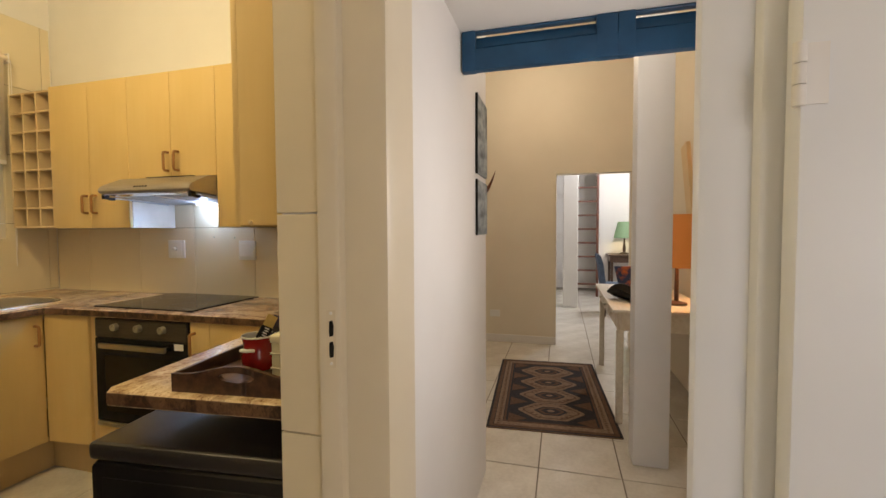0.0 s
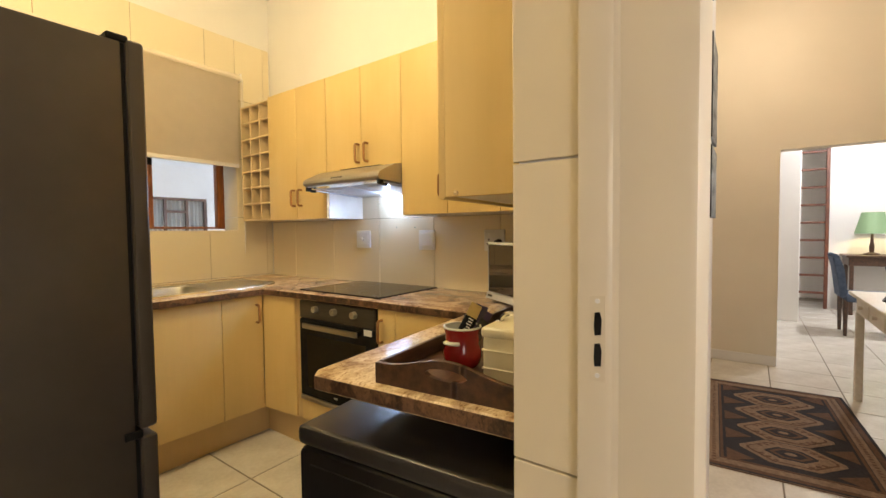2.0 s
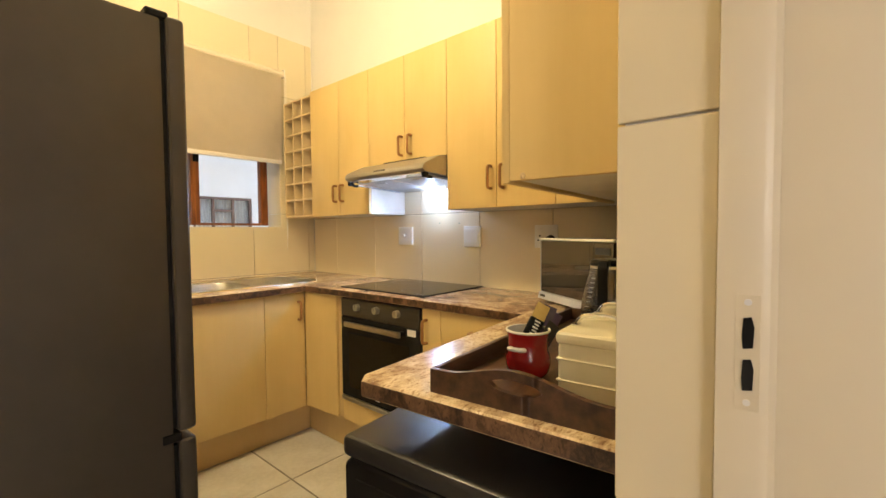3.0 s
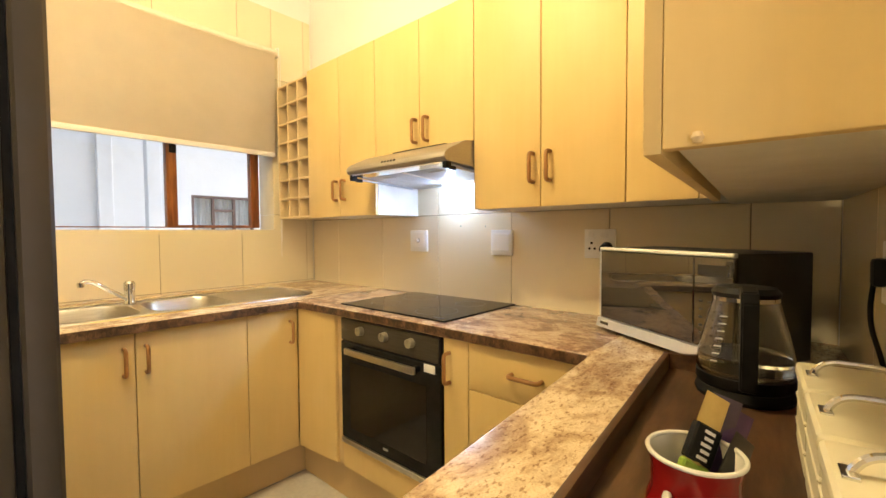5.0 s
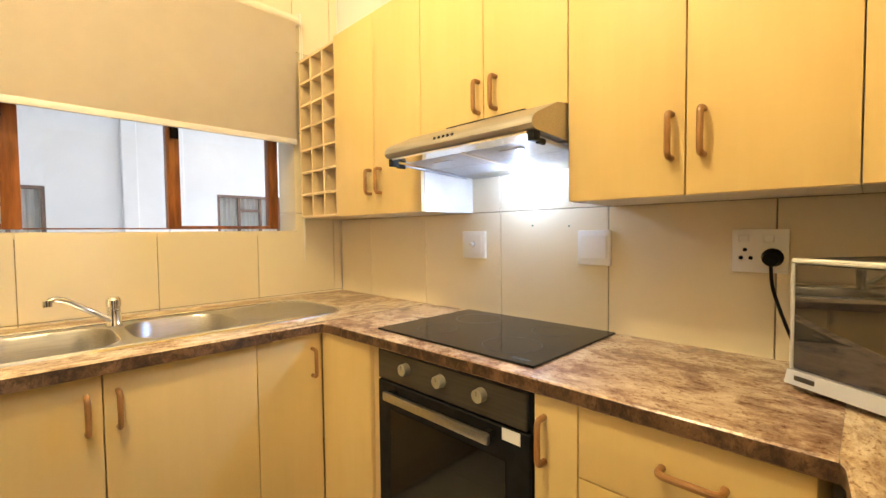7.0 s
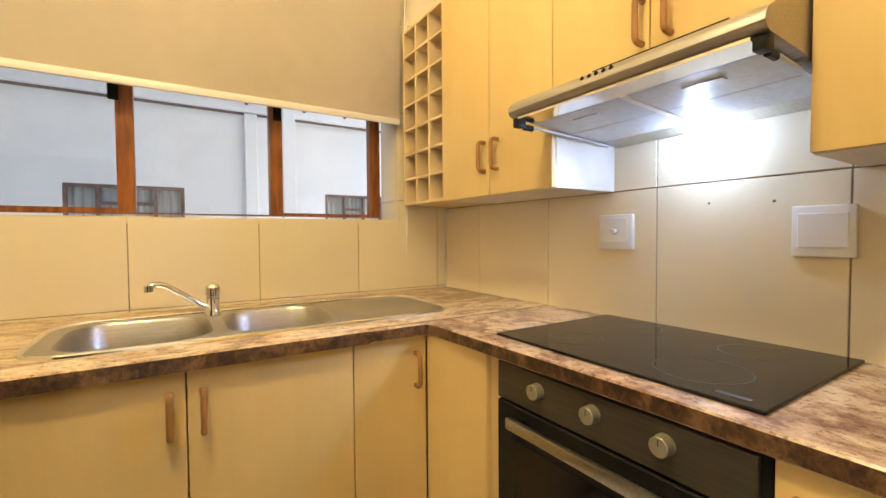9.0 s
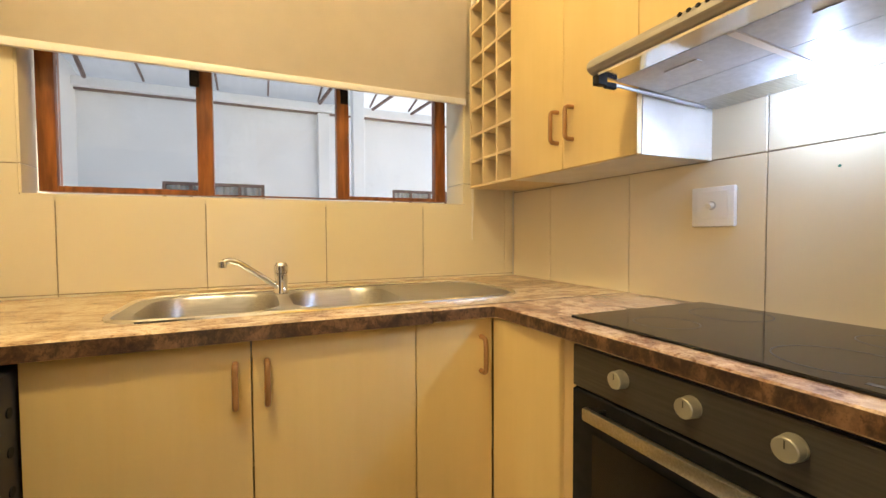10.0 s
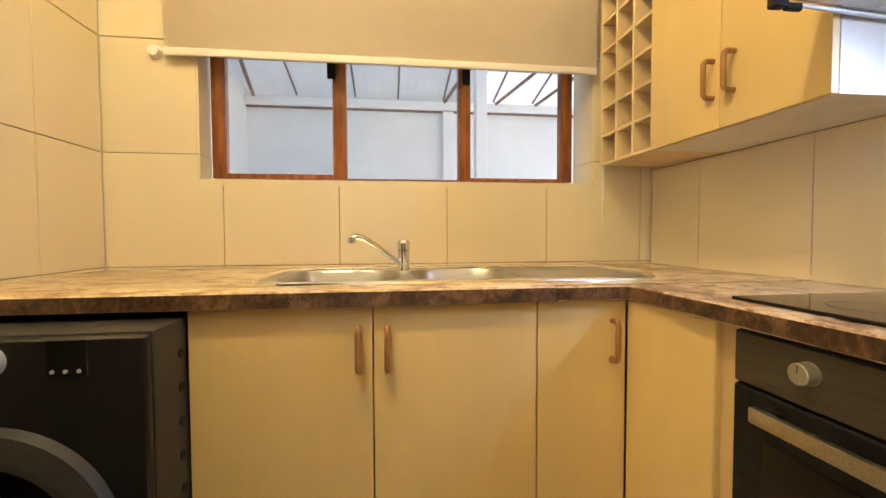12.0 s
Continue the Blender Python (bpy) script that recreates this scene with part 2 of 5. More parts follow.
# ---- builders ----


def bx(bm, x0, x1, y0, y1, z0, z1, bevel=0.0, seg=1):
    m = Matrix.LocRotScale(((x0 + x1) / 2, (y0 + y1) / 2, (z0 + z1) / 2), None, (abs(x1 - x0), abs(y1 - y0), abs(z1 - z0)))
    made = bmesh.ops.create_cube(bm, size=1, matrix=m)["verts"]
    if bevel:
        edges = list({e for v in made for e in v.link_edges})
        bmesh.ops.bevel(bm, geom=edges, offset=bevel, segments=seg, affect="EDGES", profile=0.6)
    return bm


def box(x0, x1, y0, y1, z0, z1, bevel=0.0, seg=1):
    return bx(bmesh.new(), x0, x1, y0, y1, z0, z1, bevel, seg)


def rod(bm, a, b, r, r2=None, seg=14):
    a, b = Vector(a), Vector(b)
    d = b - a
    m = Matrix.Translation((a + b) / 2) @ d.to_track_quat("Z", "Y").to_matrix().to_4x4()
    bmesh.ops.create_cone(bm, cap_ends=True, segments=seg, radius1=r, radius2=r if r2 is None else r2, depth=d.length, matrix=m)
    return bm


def tube(bm, points, r, seg=10):
    """A round bar swept along points."""
    points = [Vector(p) for p in points]
    rings, up = [], None
    for i, p in enumerate(points):
        d = (points[min(i + 1, len(points) - 1)] - points[max(i - 1, 0)]).normalized()
        if up is None:
            up = d.orthogonal().normalized()
        side = d.cross(up).normalized()
        up = side.cross(d).normalized()
        rings.append([bm.verts.new(p + r * (math.cos(a) * up + math.sin(a) * side)) for a in (2 * math.pi * k / seg for k in range(seg))])
    for p, q in zip(rings, rings[1:]):
        for k in range(seg):
            bm.faces.new((p[k], p[(k + 1) % seg], q[(k + 1) % seg], q[k]))
    bm.faces.new(rings[0][::-1])
    bm.faces.new(rings[-1])
    return bm


def arc(points, steps=5, r=0.02):
    """Round the inner corners of a line of points."""
    points = [Vector(p) for p in points]
    out = [points[0]]
    for a, b, c in zip(points, points[1:], points[2:]):
        u, w = b + (a - b).normalized() * r, b + (c - b).normalized() * r
        for k in range(steps + 1):
            s = k / steps
            out.append((1 - s) ** 2 * u + 2 * s * (1 - s) * b + s * s * w)
    return out + [points[-1]]


def prism(bm, outline, vector):
    """A flat outline pushed along a vector into a solid."""
    vs = [bm.verts.new(p) for p in outline]
    f = bm.faces.new(vs)
    made = bmesh.ops.extrude_face_region(bm, geom=[f])["geom"]
    bmesh.ops.translate(bm, verts=[g for g in made if isinstance(g, bmesh.types.BMVert)], vec=Vector(vector))
    bmesh.ops.recalc_face_normals(bm, faces=bm.faces[:])
    return bm


def lathe(bm, profile, at, seg=28, caps=True):
    """A profile of (radius, height) turned round a vertical axis."""
    rings = []
    for r, z in profile:
        rings.append([bm.verts.new((at[0] + r * math.cos(2 * math.pi * k / seg), at[1] + r * math.sin(2 * math.pi * k / seg), at[2] + z)) for k in range(seg)])
    for p, q in zip(rings, rings[1:]):
        for k in range(seg):
            bm.faces.new((p[k], p[(k + 1) % seg], q[(k + 1) % seg], q[k]))
    if caps and profile[0][0] > 0.001:
        bm.faces.new(rings[0][::-1])
    if caps and profile[-1][0] > 0.001:
        bm.faces.new(rings[-1])
    bmesh.ops.remove_doubles(bm, verts=bm.verts[:], dist=1e-5)
    bmesh.ops.recalc_face_normals(bm, faces=bm.faces[:])
    return bm


def mesh_of(name, bm, mat, shift=None, smooth=True):
    if shift is not None:
        bmesh.ops.translate(bm, verts=bm.verts[:], vec=-Vector(shift))
    me = bpy.data.meshes.new(name)
    bm.to_mesh(me)
    bm.free()
    me.materials.append(mat)
    if smooth:
        me.shade_smooth()
        me.set_sharp_from_angle(angle=radians(32))
    return me


def thing(name, at, label, category, group=""):
    ob = new(name)
    ob.empty_display_size = 0.05
    ob.location = at
    ob["base"] = tuple(at)
    return tagged(ob, label, category, group)


def part(name, bm, mat, parent, label=""):
    base = parent["base"]
    ob = new(name, mesh_of(name, bm, mat, base))
    ob.parent = parent
    ob["base"] = tuple(base)
    return tagged(ob, label)


def solo(name, bm, mat, label, category, group="", base=None):
    base = base or (0, 0, 0)
    ob = new(name, mesh_of(name, bm, mat, base))
    ob.location = base
    return tagged(ob, label, category, group)


def structure(name, bm, mat, label, category):
    ob = new(name, mesh_of(name, bm, mat, smooth=False))
    ob["base"] = (0.0, 0.0, 0.0)
    return tagged(ob, label, category, kind="structure")


# ---- structure ----
# the wall between kitchen and passage runs five degrees askew; SKEW lays p along it and q away from it
SKEW = Matrix.Translation((-1.45, -2.905, 0)) @ Matrix.Rotation(radians(5.1), 4, "Z")


def skewed(ob):
    """Move a thing that was built in p, q, z on to the askew wall."""
    ob.matrix_basis = SKEW @ ob.matrix_basis
    return ob


TOP = 3.15
floor = structure("floor", box(-5.0, 8.2, -6.5, 0.0, -0.15, -0.004), FLOOR_GROUT, "pale ceramic tile floor with dark grout lines", "floor")

# walls stand 9 mm behind the face of their tiles
wall_window = structure("wall_window", bmesh.new(), GROUT, "kitchen window wall with cream tiles below white paint", "wall")
bm = bmesh.new()
WX0, WX1, WZ0, WZ1 = -1.965, -0.285, 1.294, 2.36
bx(bm, -2.43, WX0, 0.009, 0.21, 0, TOP)
bx(bm, WX1, 0.1, 0.009, 0.21, 0, TOP)
bx(bm, WX0, WX1, 0.009, 0.21, 0, WZ0)
bx(bm, WX0, WX1, 0.009, 0.21, WZ1, TOP)
wall_window.data = mesh_of("wall_window", bm, PLASTER, smooth=False)
wall_cooker = structure("wall_cooker", box(0.009, 0.1, -2.76, 0.009, 0, TOP), PLASTER, "kitchen wall with cream tiles below white paint", "wall")
wall_left = structure("wall_left", box(-2.43, -2.326, -2.9, 0.009, 0, TOP), PLASTER, "kitchen side wall with cream tiles", "wall")
wall_partition = structure("wall_partition", prism(bmesh.new(), [(-1.451, -3.068, 0), (0.1, -3.068, 0), (0.1, -2.766, 0), (-1.451, -2.914, 0)], (0, 0, TOP)), PLASTER, "white painted partition between kitchen and passage", "wall")
wall_entry_return = structure("wall_entry_return", box(-3.7, -2.43, -2.9, -2.8, 0, TOP), PLASTER, "white painted wall beside the kitchen opening", "wall")
entry_bm = bmesh.new()
bx(entry_bm, -3.8, -3.7, -6.2, -5.75, 0, TOP)
bx(entry_bm, -3.8, -3.7, -4.45, -2.8, 0, TOP)
bx(entry_bm, -3.8, -3.7, -5.75, -4.45, 0, 0.8)
bx(entry_bm, -3.8, -3.7, -5.75, -4.45, 2.1, TOP)
wall_entry_back = structure("wall_entry_back", entry_bm, PLASTER, "white painted wall behind the entry", "wall")
wall_entry_side = structure("wall_entry_side", box(-3.8, -1.24, -6.3, -6.2, 0, TOP), PLASTER, "white painted wall of the entry", "wall")
bm = bmesh.new()
bx(bm, -1.451, -1.24, -6.2, -3.785, 0, TOP)
bx(bm, -1.451, -1.24, -3.785, -3.068, 2.14, TOP)
wall_doorway = structure("wall_doorway", bm, PLASTER, "white painted wall with the passage doorway", "wall")
bm = bmesh.new()
bx(bm, -1.24, -1.15, -4.12, -4.02, 0, TOP)
bx(bm, -0.55, -0.44, -4.12, -4.02, 0, TOP)
bx(bm, -1.15, -0.55, -4.12, -4.02, 0, 0.9)
bx(bm, -1.15, -0.55, -4.12, -4.02, 2.0, TOP)
wall_passage_right = structure("wall_passage_right", bm, PLASTER, "white painted passage wall with an added side window", "wall")
# invented window hidden by the right jamb, only there to house the passage light
window_3 = thing("window_3", (-0.85, -4.07, 0.9), "white framed side window, unseen and added to light the passage", "window")
window_3["kind"] = "structure"
for x0, x1, z0, z1 in ((-1.15, -1.11, 0.9, 2.0), (-0.59, -0.55, 0.9, 2.0), (-1.11, -0.59, 0.9, 0.94), (-1.11, -0.59, 1.96, 2.0)):
    part("frame", box(x0, x1, -4.10, -4.05, z0, z1, 0.003), GLOSS_WHITE, window_3)
part("pane", box(-1.11, -0.59, -4.08, -4.075, 0.94, 1.96), PANE, window_3)
bm = bmesh.new()
bx(bm, -1.24, -0.44, -4.02, -3.068, 2.132, TOP)
passage_soffit = structure("passage_soffit", bm, PLASTER, "low white passage ceiling", "ceiling")
wall_hall_right = structure("wall_hall_right", box(-0.44, 3.05, -4.58, -4.48, 0, 4.2), CREAM_PAINT, "cream painted hall wall", "wall")
wall_hall_near = structure("wall_hall_near", box(-0.44, -0.34, -4.48, -4.02, 0, 4.2), CREAM_PAINT, "cream painted hall wall", "wall")
bm = prism(bmesh.new(), [(2.9, -1.3, 0), (2.9, -1.3, 4.2), (2.9, -4.48, 4.2), (2.9, -4.48, 0), (2.9, -4.21, 0), (2.9, -4.21, 1.98), (2.9, -3.41, 1.98), (2.9, -3.41, 0)], (0.16, 0, 0))
wall_hall_far = structure("wall_hall_far", bm, CREAM_PAINT, "cream painted hall wall with an open doorway", "wall")
wall_hall_left = structure("wall_hall_left", box(0.1, 3.06, -1.3, -1.2, 0, 4.2), CREAM_PAINT, "cream painted hall wall", "wall")
bm = bmesh.new()
bx(bm, 0.0, 0.1, -3.068, -1.2, TOP, 4.2)
bx(bm, -0.44, 0.1, -3.1, -3.0, TOP, 4.2)
bx(bm, -0.5, -0.44, -4.58, -3.068, TOP, 4.2)
wall_hall_upper = structure("wall_hall_upper", bm, CREAM_PAINT, "cream painted upper hall wall", "wall")
wall_hall_cooker = structure("wall_hall_cooker", box(0.1, 0.104, -3.068, -1.3, 0, TOP), CREAM_PAINT, "cream painted hall side of the kitchen wall", "wall")
bm = bmesh.new()
bx(bm, 8.1, 8.2, -6.5, -1.2, 0, 4.2)
bx(bm, 3.06, 8.2, -1.3, -1.2, 0, 4.2)
bx(bm, 3.06, 8.2, -6.6, -6.5, 0, 4.2)
bx(bm, 3.06, 3.1, -6.5, -4.58, 0, 4.2)
wall_study = structure("wall_study", bm, PLASTER, "white painted walls of the far room", "wall")
ceiling_kitchen = structure("ceiling_kitchen", box(-2.43, 0.1, -3.07, 0.21, TOP, TOP + 0.1), PLASTER, "white kitchen ceiling", "ceiling")
ceiling_entry = structure("ceiling_entry", box(-3.8, -0.44, -6.3, -2.8, TOP + 0.002, TOP + 0.1), PLASTER, "white entry ceiling", "ceiling")
ceiling_hall = structure("ceiling_hall", box(-0.5, 8.2, -6.6, -1.2, 4.2, 4.3), PLASTER, "high white hall ceiling", "ceiling")
skirting = structure("baseboard_hall", box(2.886, 2.9, -3.41, -1.3, 0, 0.09, 0.004), GLOSS_WHITE, "cream painted low baseboard", "baseboard")


def fixture(at):
    """A plain round ceiling fitting, assumed and out of view, round each lamp bulb."""
    t = thing("ceiling_lamp", at, "assumed round white ceiling lamp with an open bottom, out of view", "lamp")
    bm = bmesh.new()
    lathe(bm, [(0.11, 0.10), (0.115, 0.10), (0.13, 0.12), (0.10, 0.15), (0.0, 0.15)], at)
    part("cup", bm, GLOSS_WHITE, t)
    return t


# kitchen fitting is inferred; hall and far-room fittings only house added lights
for at, high in (((-1.58, -1.55, 3.0), TOP), ((1.9, -3.2, 3.0), 4.2), ((-0.15, -3.3, 2.9), 4.2), ((5.2, -4.6, 2.9), 4.2)):
    t = fixture(at)
    part("stem", rod(bmesh.new(), (at[0], at[1], at[2] + 0.14), (at[0], at[1], high), 0.012), GLOSS_WHITE, t)

# assumed window behind the entry, never in view, through which daylight comes
window_2 = thing("window_2", (-3.75, -5.1, 0.8), "white framed window assumed behind the entry, out of view", "window")
window_2["kind"] = "structure"
for y0, y1, z0, z1 in ((-5.75, -5.69, 0.8, 2.1), (-4.51, -4.45, 0.8, 2.1), (-5.69, -4.51, 0.8, 0.86), (-5.69, -4.51, 2.04, 2.1)):
    part("frame", box(-3.76, -3.71, y0, y1, z0, z1, 0.004), GLOSS_WHITE, window_2)
part("pane", box(-3.745, -3.74, -5.69, -4.51, 0.86, 2.04), PANE, window_2)

# ---- door frame and door at the passage ----
door_frame = thing("door_frame", (-1.46, -3.4, 0), "white painted steel door frame, chipped at the strike plate", "door frame")
door_frame["kind"] = "structure"
for y0, s, w, deep in ((-3.012, -1, 0.138, -1.304), (-3.787, 1, 0.121, -1.425)):
    bm = bmesh.new()
    prism(bm, [(-1.478, y0, 0), (-1.478, y0 + 0.036 * s, 0), (-1.474, y0 + 0.043 * s, 0), (-1.466, y0 + 0.046 * s, 0), (-1.459, y0 + 0.048 * s, 0),
               (-1.459, y0 + (w - 0.012) * s, 0), (-1.456, y0 + (w - 0.003) * s, 0), (-1.446, y0 + w * s, 0),
               (deep - 0.011, y0 + w * s, 0), (deep, y0 + (w - 0.008) * s, 0), (deep, y0 + 0.062 * s, 0), (-1.236, y0 + 0.059 * s, 0), (-1.236, y0 + 0.012 * s, 0), (-1.4505, y0 + 0.012 * s, 0)], (0, 0, 2.14))
    # kitchen-side jamb is tinted for the warm light it gets
    part("jamb", bm, WARM_LIT_ENAMEL if s < 0 else DOOR_WHITE, door_frame)
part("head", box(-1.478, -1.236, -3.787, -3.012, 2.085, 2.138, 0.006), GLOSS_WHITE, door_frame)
strike = part("strike_plate", box(-1.4784, -1.4775, -3.048, -3.028, 1.072, 1.185), WARM_LIT_ENAMEL, door_frame)
for z in (1.107, 1.148):
    part("latch_hole", prism(bmesh.new(), [(-1.4795, -3.0425, z - 0.014), (-1.4795, -3.0345, z - 0.0155), (-1.4795, -3.0335, z - 0.004), (-1.4795, -3.0345, z + 0.0145), (-1.4795, -3.041, z + 0.016), (-1.4795, -3.0435, z + 0.006)], (0.001, 0, 0)), BLACK, strike, "dark latch hole with chipped paint")
for z in (1.178, 1.080):
    part("screw", rod(bmesh.new(), (-1.4796, -3.038, z), (-1.478, -3.038, z), 0.0032), GLOSS_WHITE, strike)
hinge_bm = bmesh.new()
for z in (1.512, 1.540, 1.568):
    rod(hinge_bm, (-1.5235, -3.767, z - 0.0135), (-1.5235, -3.767, z + 0.0135), 0.008)
bx(hinge_bm, -1.5245, -1.5215, -3.80, -3.772, 1.50, 1.58)
part("hinge", hinge_bm, GLOSS_WHITE, door_frame, "white painted butt hinge")
door_1 = thing("door_1", (-1.5, -4.2, 0), "white painted door folded back against the wall", "door")
door_1["kind"] = "structure"
part("leaf", box(-1.522, -1.4805, -4.52, -3.770, 0.01, 2.04, 0.003, 2), DOOR_WHITE, door_1)

# blue louvre above the passage
louvre = thing("louvre_shutter", (-0.47, -3.49, 1.97), "blue painted wooden louvre shutter under the passage ceiling", "shutter")
part("bottom_rail", box(-0.50, -0.46, -4.0, -3.074, 1.975, 2.060, 0.004, 2), BLUE, louvre)
part("top_rail", box(-0.496, -0.464, -4.0, -3.074, 2.122, 2.131, 0.003), BLUE, louvre)
for y0, y1 in ((-3.13, -3.074), (-3.66, -3.585), (-3.72, -3.6605), (-4.02, -3.96)):
    part("stile", box(-0.501, -0.459, y0, y1, 1.973, 2.131, 0.004, 2), BLUE, louvre)
for y0, y1 in ((-3.585, -3.13), (-3.96, -3.72)):
    bm = bmesh.new()
    prism(bm, [(-0.494, y0, 2.064), (-0.488, y0, 2.061), (-0.468, y0, 2.106), (-0.474, y0, 2.110)], (0, y1 - y0, 0))
    part("slat", bm, BLUE, louvre)

# ---- kitchen window ----
window_1 = thing("window_1", (-1.14, 0.09, 1.3), "varnished teak kitchen window of three lights", "window")
window_1["kind"] = "structure"
FY0, FY1 = 0.073, 0.125
for x0, x1, z0, z1 in ((-1.94, -1.886, 1.31, 2.34), (-1.444, -1.386, 1.31, 2.34), (-0.891, -0.836, 1.31, 2.34), (-0.408, -0.355, 1.31, 2.34)):
    part("stile", box(x0, x1, FY0, FY1, z0, z1, 0.004, 2), TEAK, window_1)
for x0, x1, z0, z1 in ((-1.886, -1.444, 1.31, 1.332), (-0.836, -0.408, 1.31, 1.326), (-1.386, -0.891, 1.31, 1.316), (-1.94, -0.355, 2.34, 2.36)):
    part("rail", box(x0, x1, FY0 + 0.002, FY1, z0, z1, 0.002), TEAK, window_1)
for x0, x1 in ((-1.886, -1.444), (-1.386, -0.891), (-0.836, -0.408)):
    pane = part("pane", box(x0, x1, 0.098, 0.102, 1.316, 2.34), PANE, window_1)
    pane.visible_shadow = False
for x in (-1.452, -0.862):
    part("catch", box(x - 0.012, x + 0.022, 0.058, 0.073, 1.74, 1.83, 0.003), BLACK, window_1, "dark window catch")
# tiled reveal
bm = bmesh.new()
bx(bm, WX0, WX1, 0.002, 0.2, WZ0 - 0.02, WZ0 + 0.004, 0.002)
structure("window_sill", bm, WALL_TILE, "cream tiled window sill", "sill")
bm = bmesh.new()
bx(bm, WX0 - 0.02, WX0 + 0.006, 0.003, 0.2, WZ0 + 0.004, 1.396)
bx(bm, WX0 - 0.02, WX0 + 0.006, 0.003, 0.2, 1.4, WZ1)
bx(bm, WX1 - 0.006, WX1 + 0.02, 0.003, 0.2, WZ0 + 0.004, 1.396)
bx(bm, WX1 - 0.006, WX1 + 0.02, 0.003, 0.2, 1.4, WZ1)
structure("window_reveal", bm, WALL_TILE, "cream tiled window reveal", "trim")
structure("window_head_fill", box(-1.965, -0.285, 0.07, 0.13, 2.36, 2.40), PLASTER, "white window head", "trim")

# ---- courtyard outside ----
ground = structure("ground", box(-30, 40, 0.21, 60, -0.3, -0.1), OUT_WALL, "pale paved courtyard ground", "ground")
outbuilding = thing("courtyard_house", (-0.5, 6.1, -0.1), "white plastered house across the courtyard with brown windows", "house")
bm = bmesh.new()
W = [(-2.56, -1.08), (1.18, 2.34)]
bx(bm, -3.7, W[0][0], 6.0, 6.25, -0.1, 3.47)
bx(bm, W[0][1], W[1][0], 6.0, 6.25, -0.1, 3.47)
bx(bm, W[1][1], 7.0, 6.0, 6.25, -0.1, 3.47)
for a, b in W:
    bx(bm, a, b, 6.0, 6.25, 2.0, 3.47)
    bx(bm, a, b, 6.0, 6.25, -0.1, 0.9)
part("wall", bm, OUT_WALL, outbuilding)
part("beam", box(-3.6, 7.0, 5.84, 6.0, 3.30, 3.44, 0.01), OUT_WALL, outbuilding, "white wall-top beam")
part("beam_joint", box(-3.6, 7.0, 5.93, 5.995, 3.272, 3.299), RUST, outbuilding, "dark gap under the beam")
part("pilaster", box(-0.2, 0.0, 5.88, 6.0, -0.1, 3.28, 0.01), OUT_WALL, outbuilding)
CURTAIN = speckled("pale_curtain", (0.66, 0.68, 0.68), (0.78, 0.80, 0.80), 4, 0.9)
for a, b in W:
    w = part("window", box(a, b, 6.02, 6.08, 1.95, 2.0, 0.004), RUST, outbuilding, "brown framed window with pale curtains")
    for x0, x1, z0, z1 in ((a, a + 0.05, 0.9, 1.95), (b - 0.05, b, 0.9, 1.95), (a + 0.36, a + 0.41, 0.9, 1.95), (b - 0.41, b - 0.36, 0.9, 1.95), (a + 0.41, b - 0.41, 1.70, 1.75), (a + 0.05, b - 0.05, 0.9, 0.95)):
        part("frame", box(x0, x1, 6.02, 6.075, z0, z1, 0.004), RUST, w)
    part("pane", box(a + 0.04, b - 0.04, 6.05, 6.055, 0.93, 1.97), PANE, w)
    bm = bmesh.new()
    vs = []
    for k in range(61):
        x = a + 0.04 + (b - a - 0.08) * k / 60
        y = 6.16 + 0.025 * math.sin(k * 1.35) + 0.01 * math.sin(k * 0.6)
        vs.append((bm.verts.new((x, y, 0.9)), bm.verts.new((x, y, 1.98))))
    for p, q in zip(vs, vs[1:]):
        bm.faces.new((p[0], q[0], q[1], p[1]))
    part("curtain", bm, CURTAIN, w)
    part("backing", box(a, b, 6.22, 6.25, 0.9, 2.0), OUT_WALL, w)
courtyard_wall = structure("courtyard_wall", box(-3.85, -3.6, 0.21, 6.25, -0.1, 3.6), OUT_WALL, "white plastered courtyard wall", "wall")
structure("wall_outside_face", box(-3.85, 7.0, 0.212, 0.216, 2.45, 3.4), OUT_WALL, "white outside face of the kitchen wall", "wall")
column = solo("courtyard_column", box(0.10, 0.27, 4.4, 4.57, -0.1, 3.85, 0.008), OUT_WALL, "square white plastered courtyard column", "column", base=(0.18, 4.5, -0.1))
roof = thing("courtyard_roof", (0, 3, 3.7), "grey sheeted lean-to roof on brown steel trusses", "roof")
NX = 90
for x0, x1, mat in ((-3.85, 0.45, ROOF_SHEET), (0.47, 4.4, CLEAR_SHEET)):
    bm, vs = bmesh.new(), []
    for k in range(NX + 1):
        dz = 0.007 * math.sin(k * 2.1)
        vs.append((bm.verts.new((x0 + (x1 - x0) * k / NX, 6.3, 3.50 + dz)), bm.verts.new((x0 + (x1 - x0) * k / NX, 0.6, 4.75 + dz))))
    for p, q in zip(vs, vs[1:]):
        bm.faces.new((p[0], q[0], q[1], p[1]))
    part("sheeting", bm, mat, roof)
for x in (-2.75, -1.75, -1.0, -0.18, 0.75, 1.5, 2.6):
    part("rafter", rod(bmesh.new(), (x, 5.95, 3.50), (x, 0.7, 4.655), 0.018, seg=6), RUST, roof)
for x, dx, dy in ((-3.45, 0.25, -2.4), (-0.18, 0.40, -1.7), (0.75, 0.65, -1.5), (1.5, 0.55, -1.3)):
    bm = bmesh.new()
    rod(bm, (x, 5.9, 3.42), (x + dx, 5.9 + dy, 3.46 - dy * 0.22), 0.030, seg=6)
    part("brace", bm, RUST, roof)
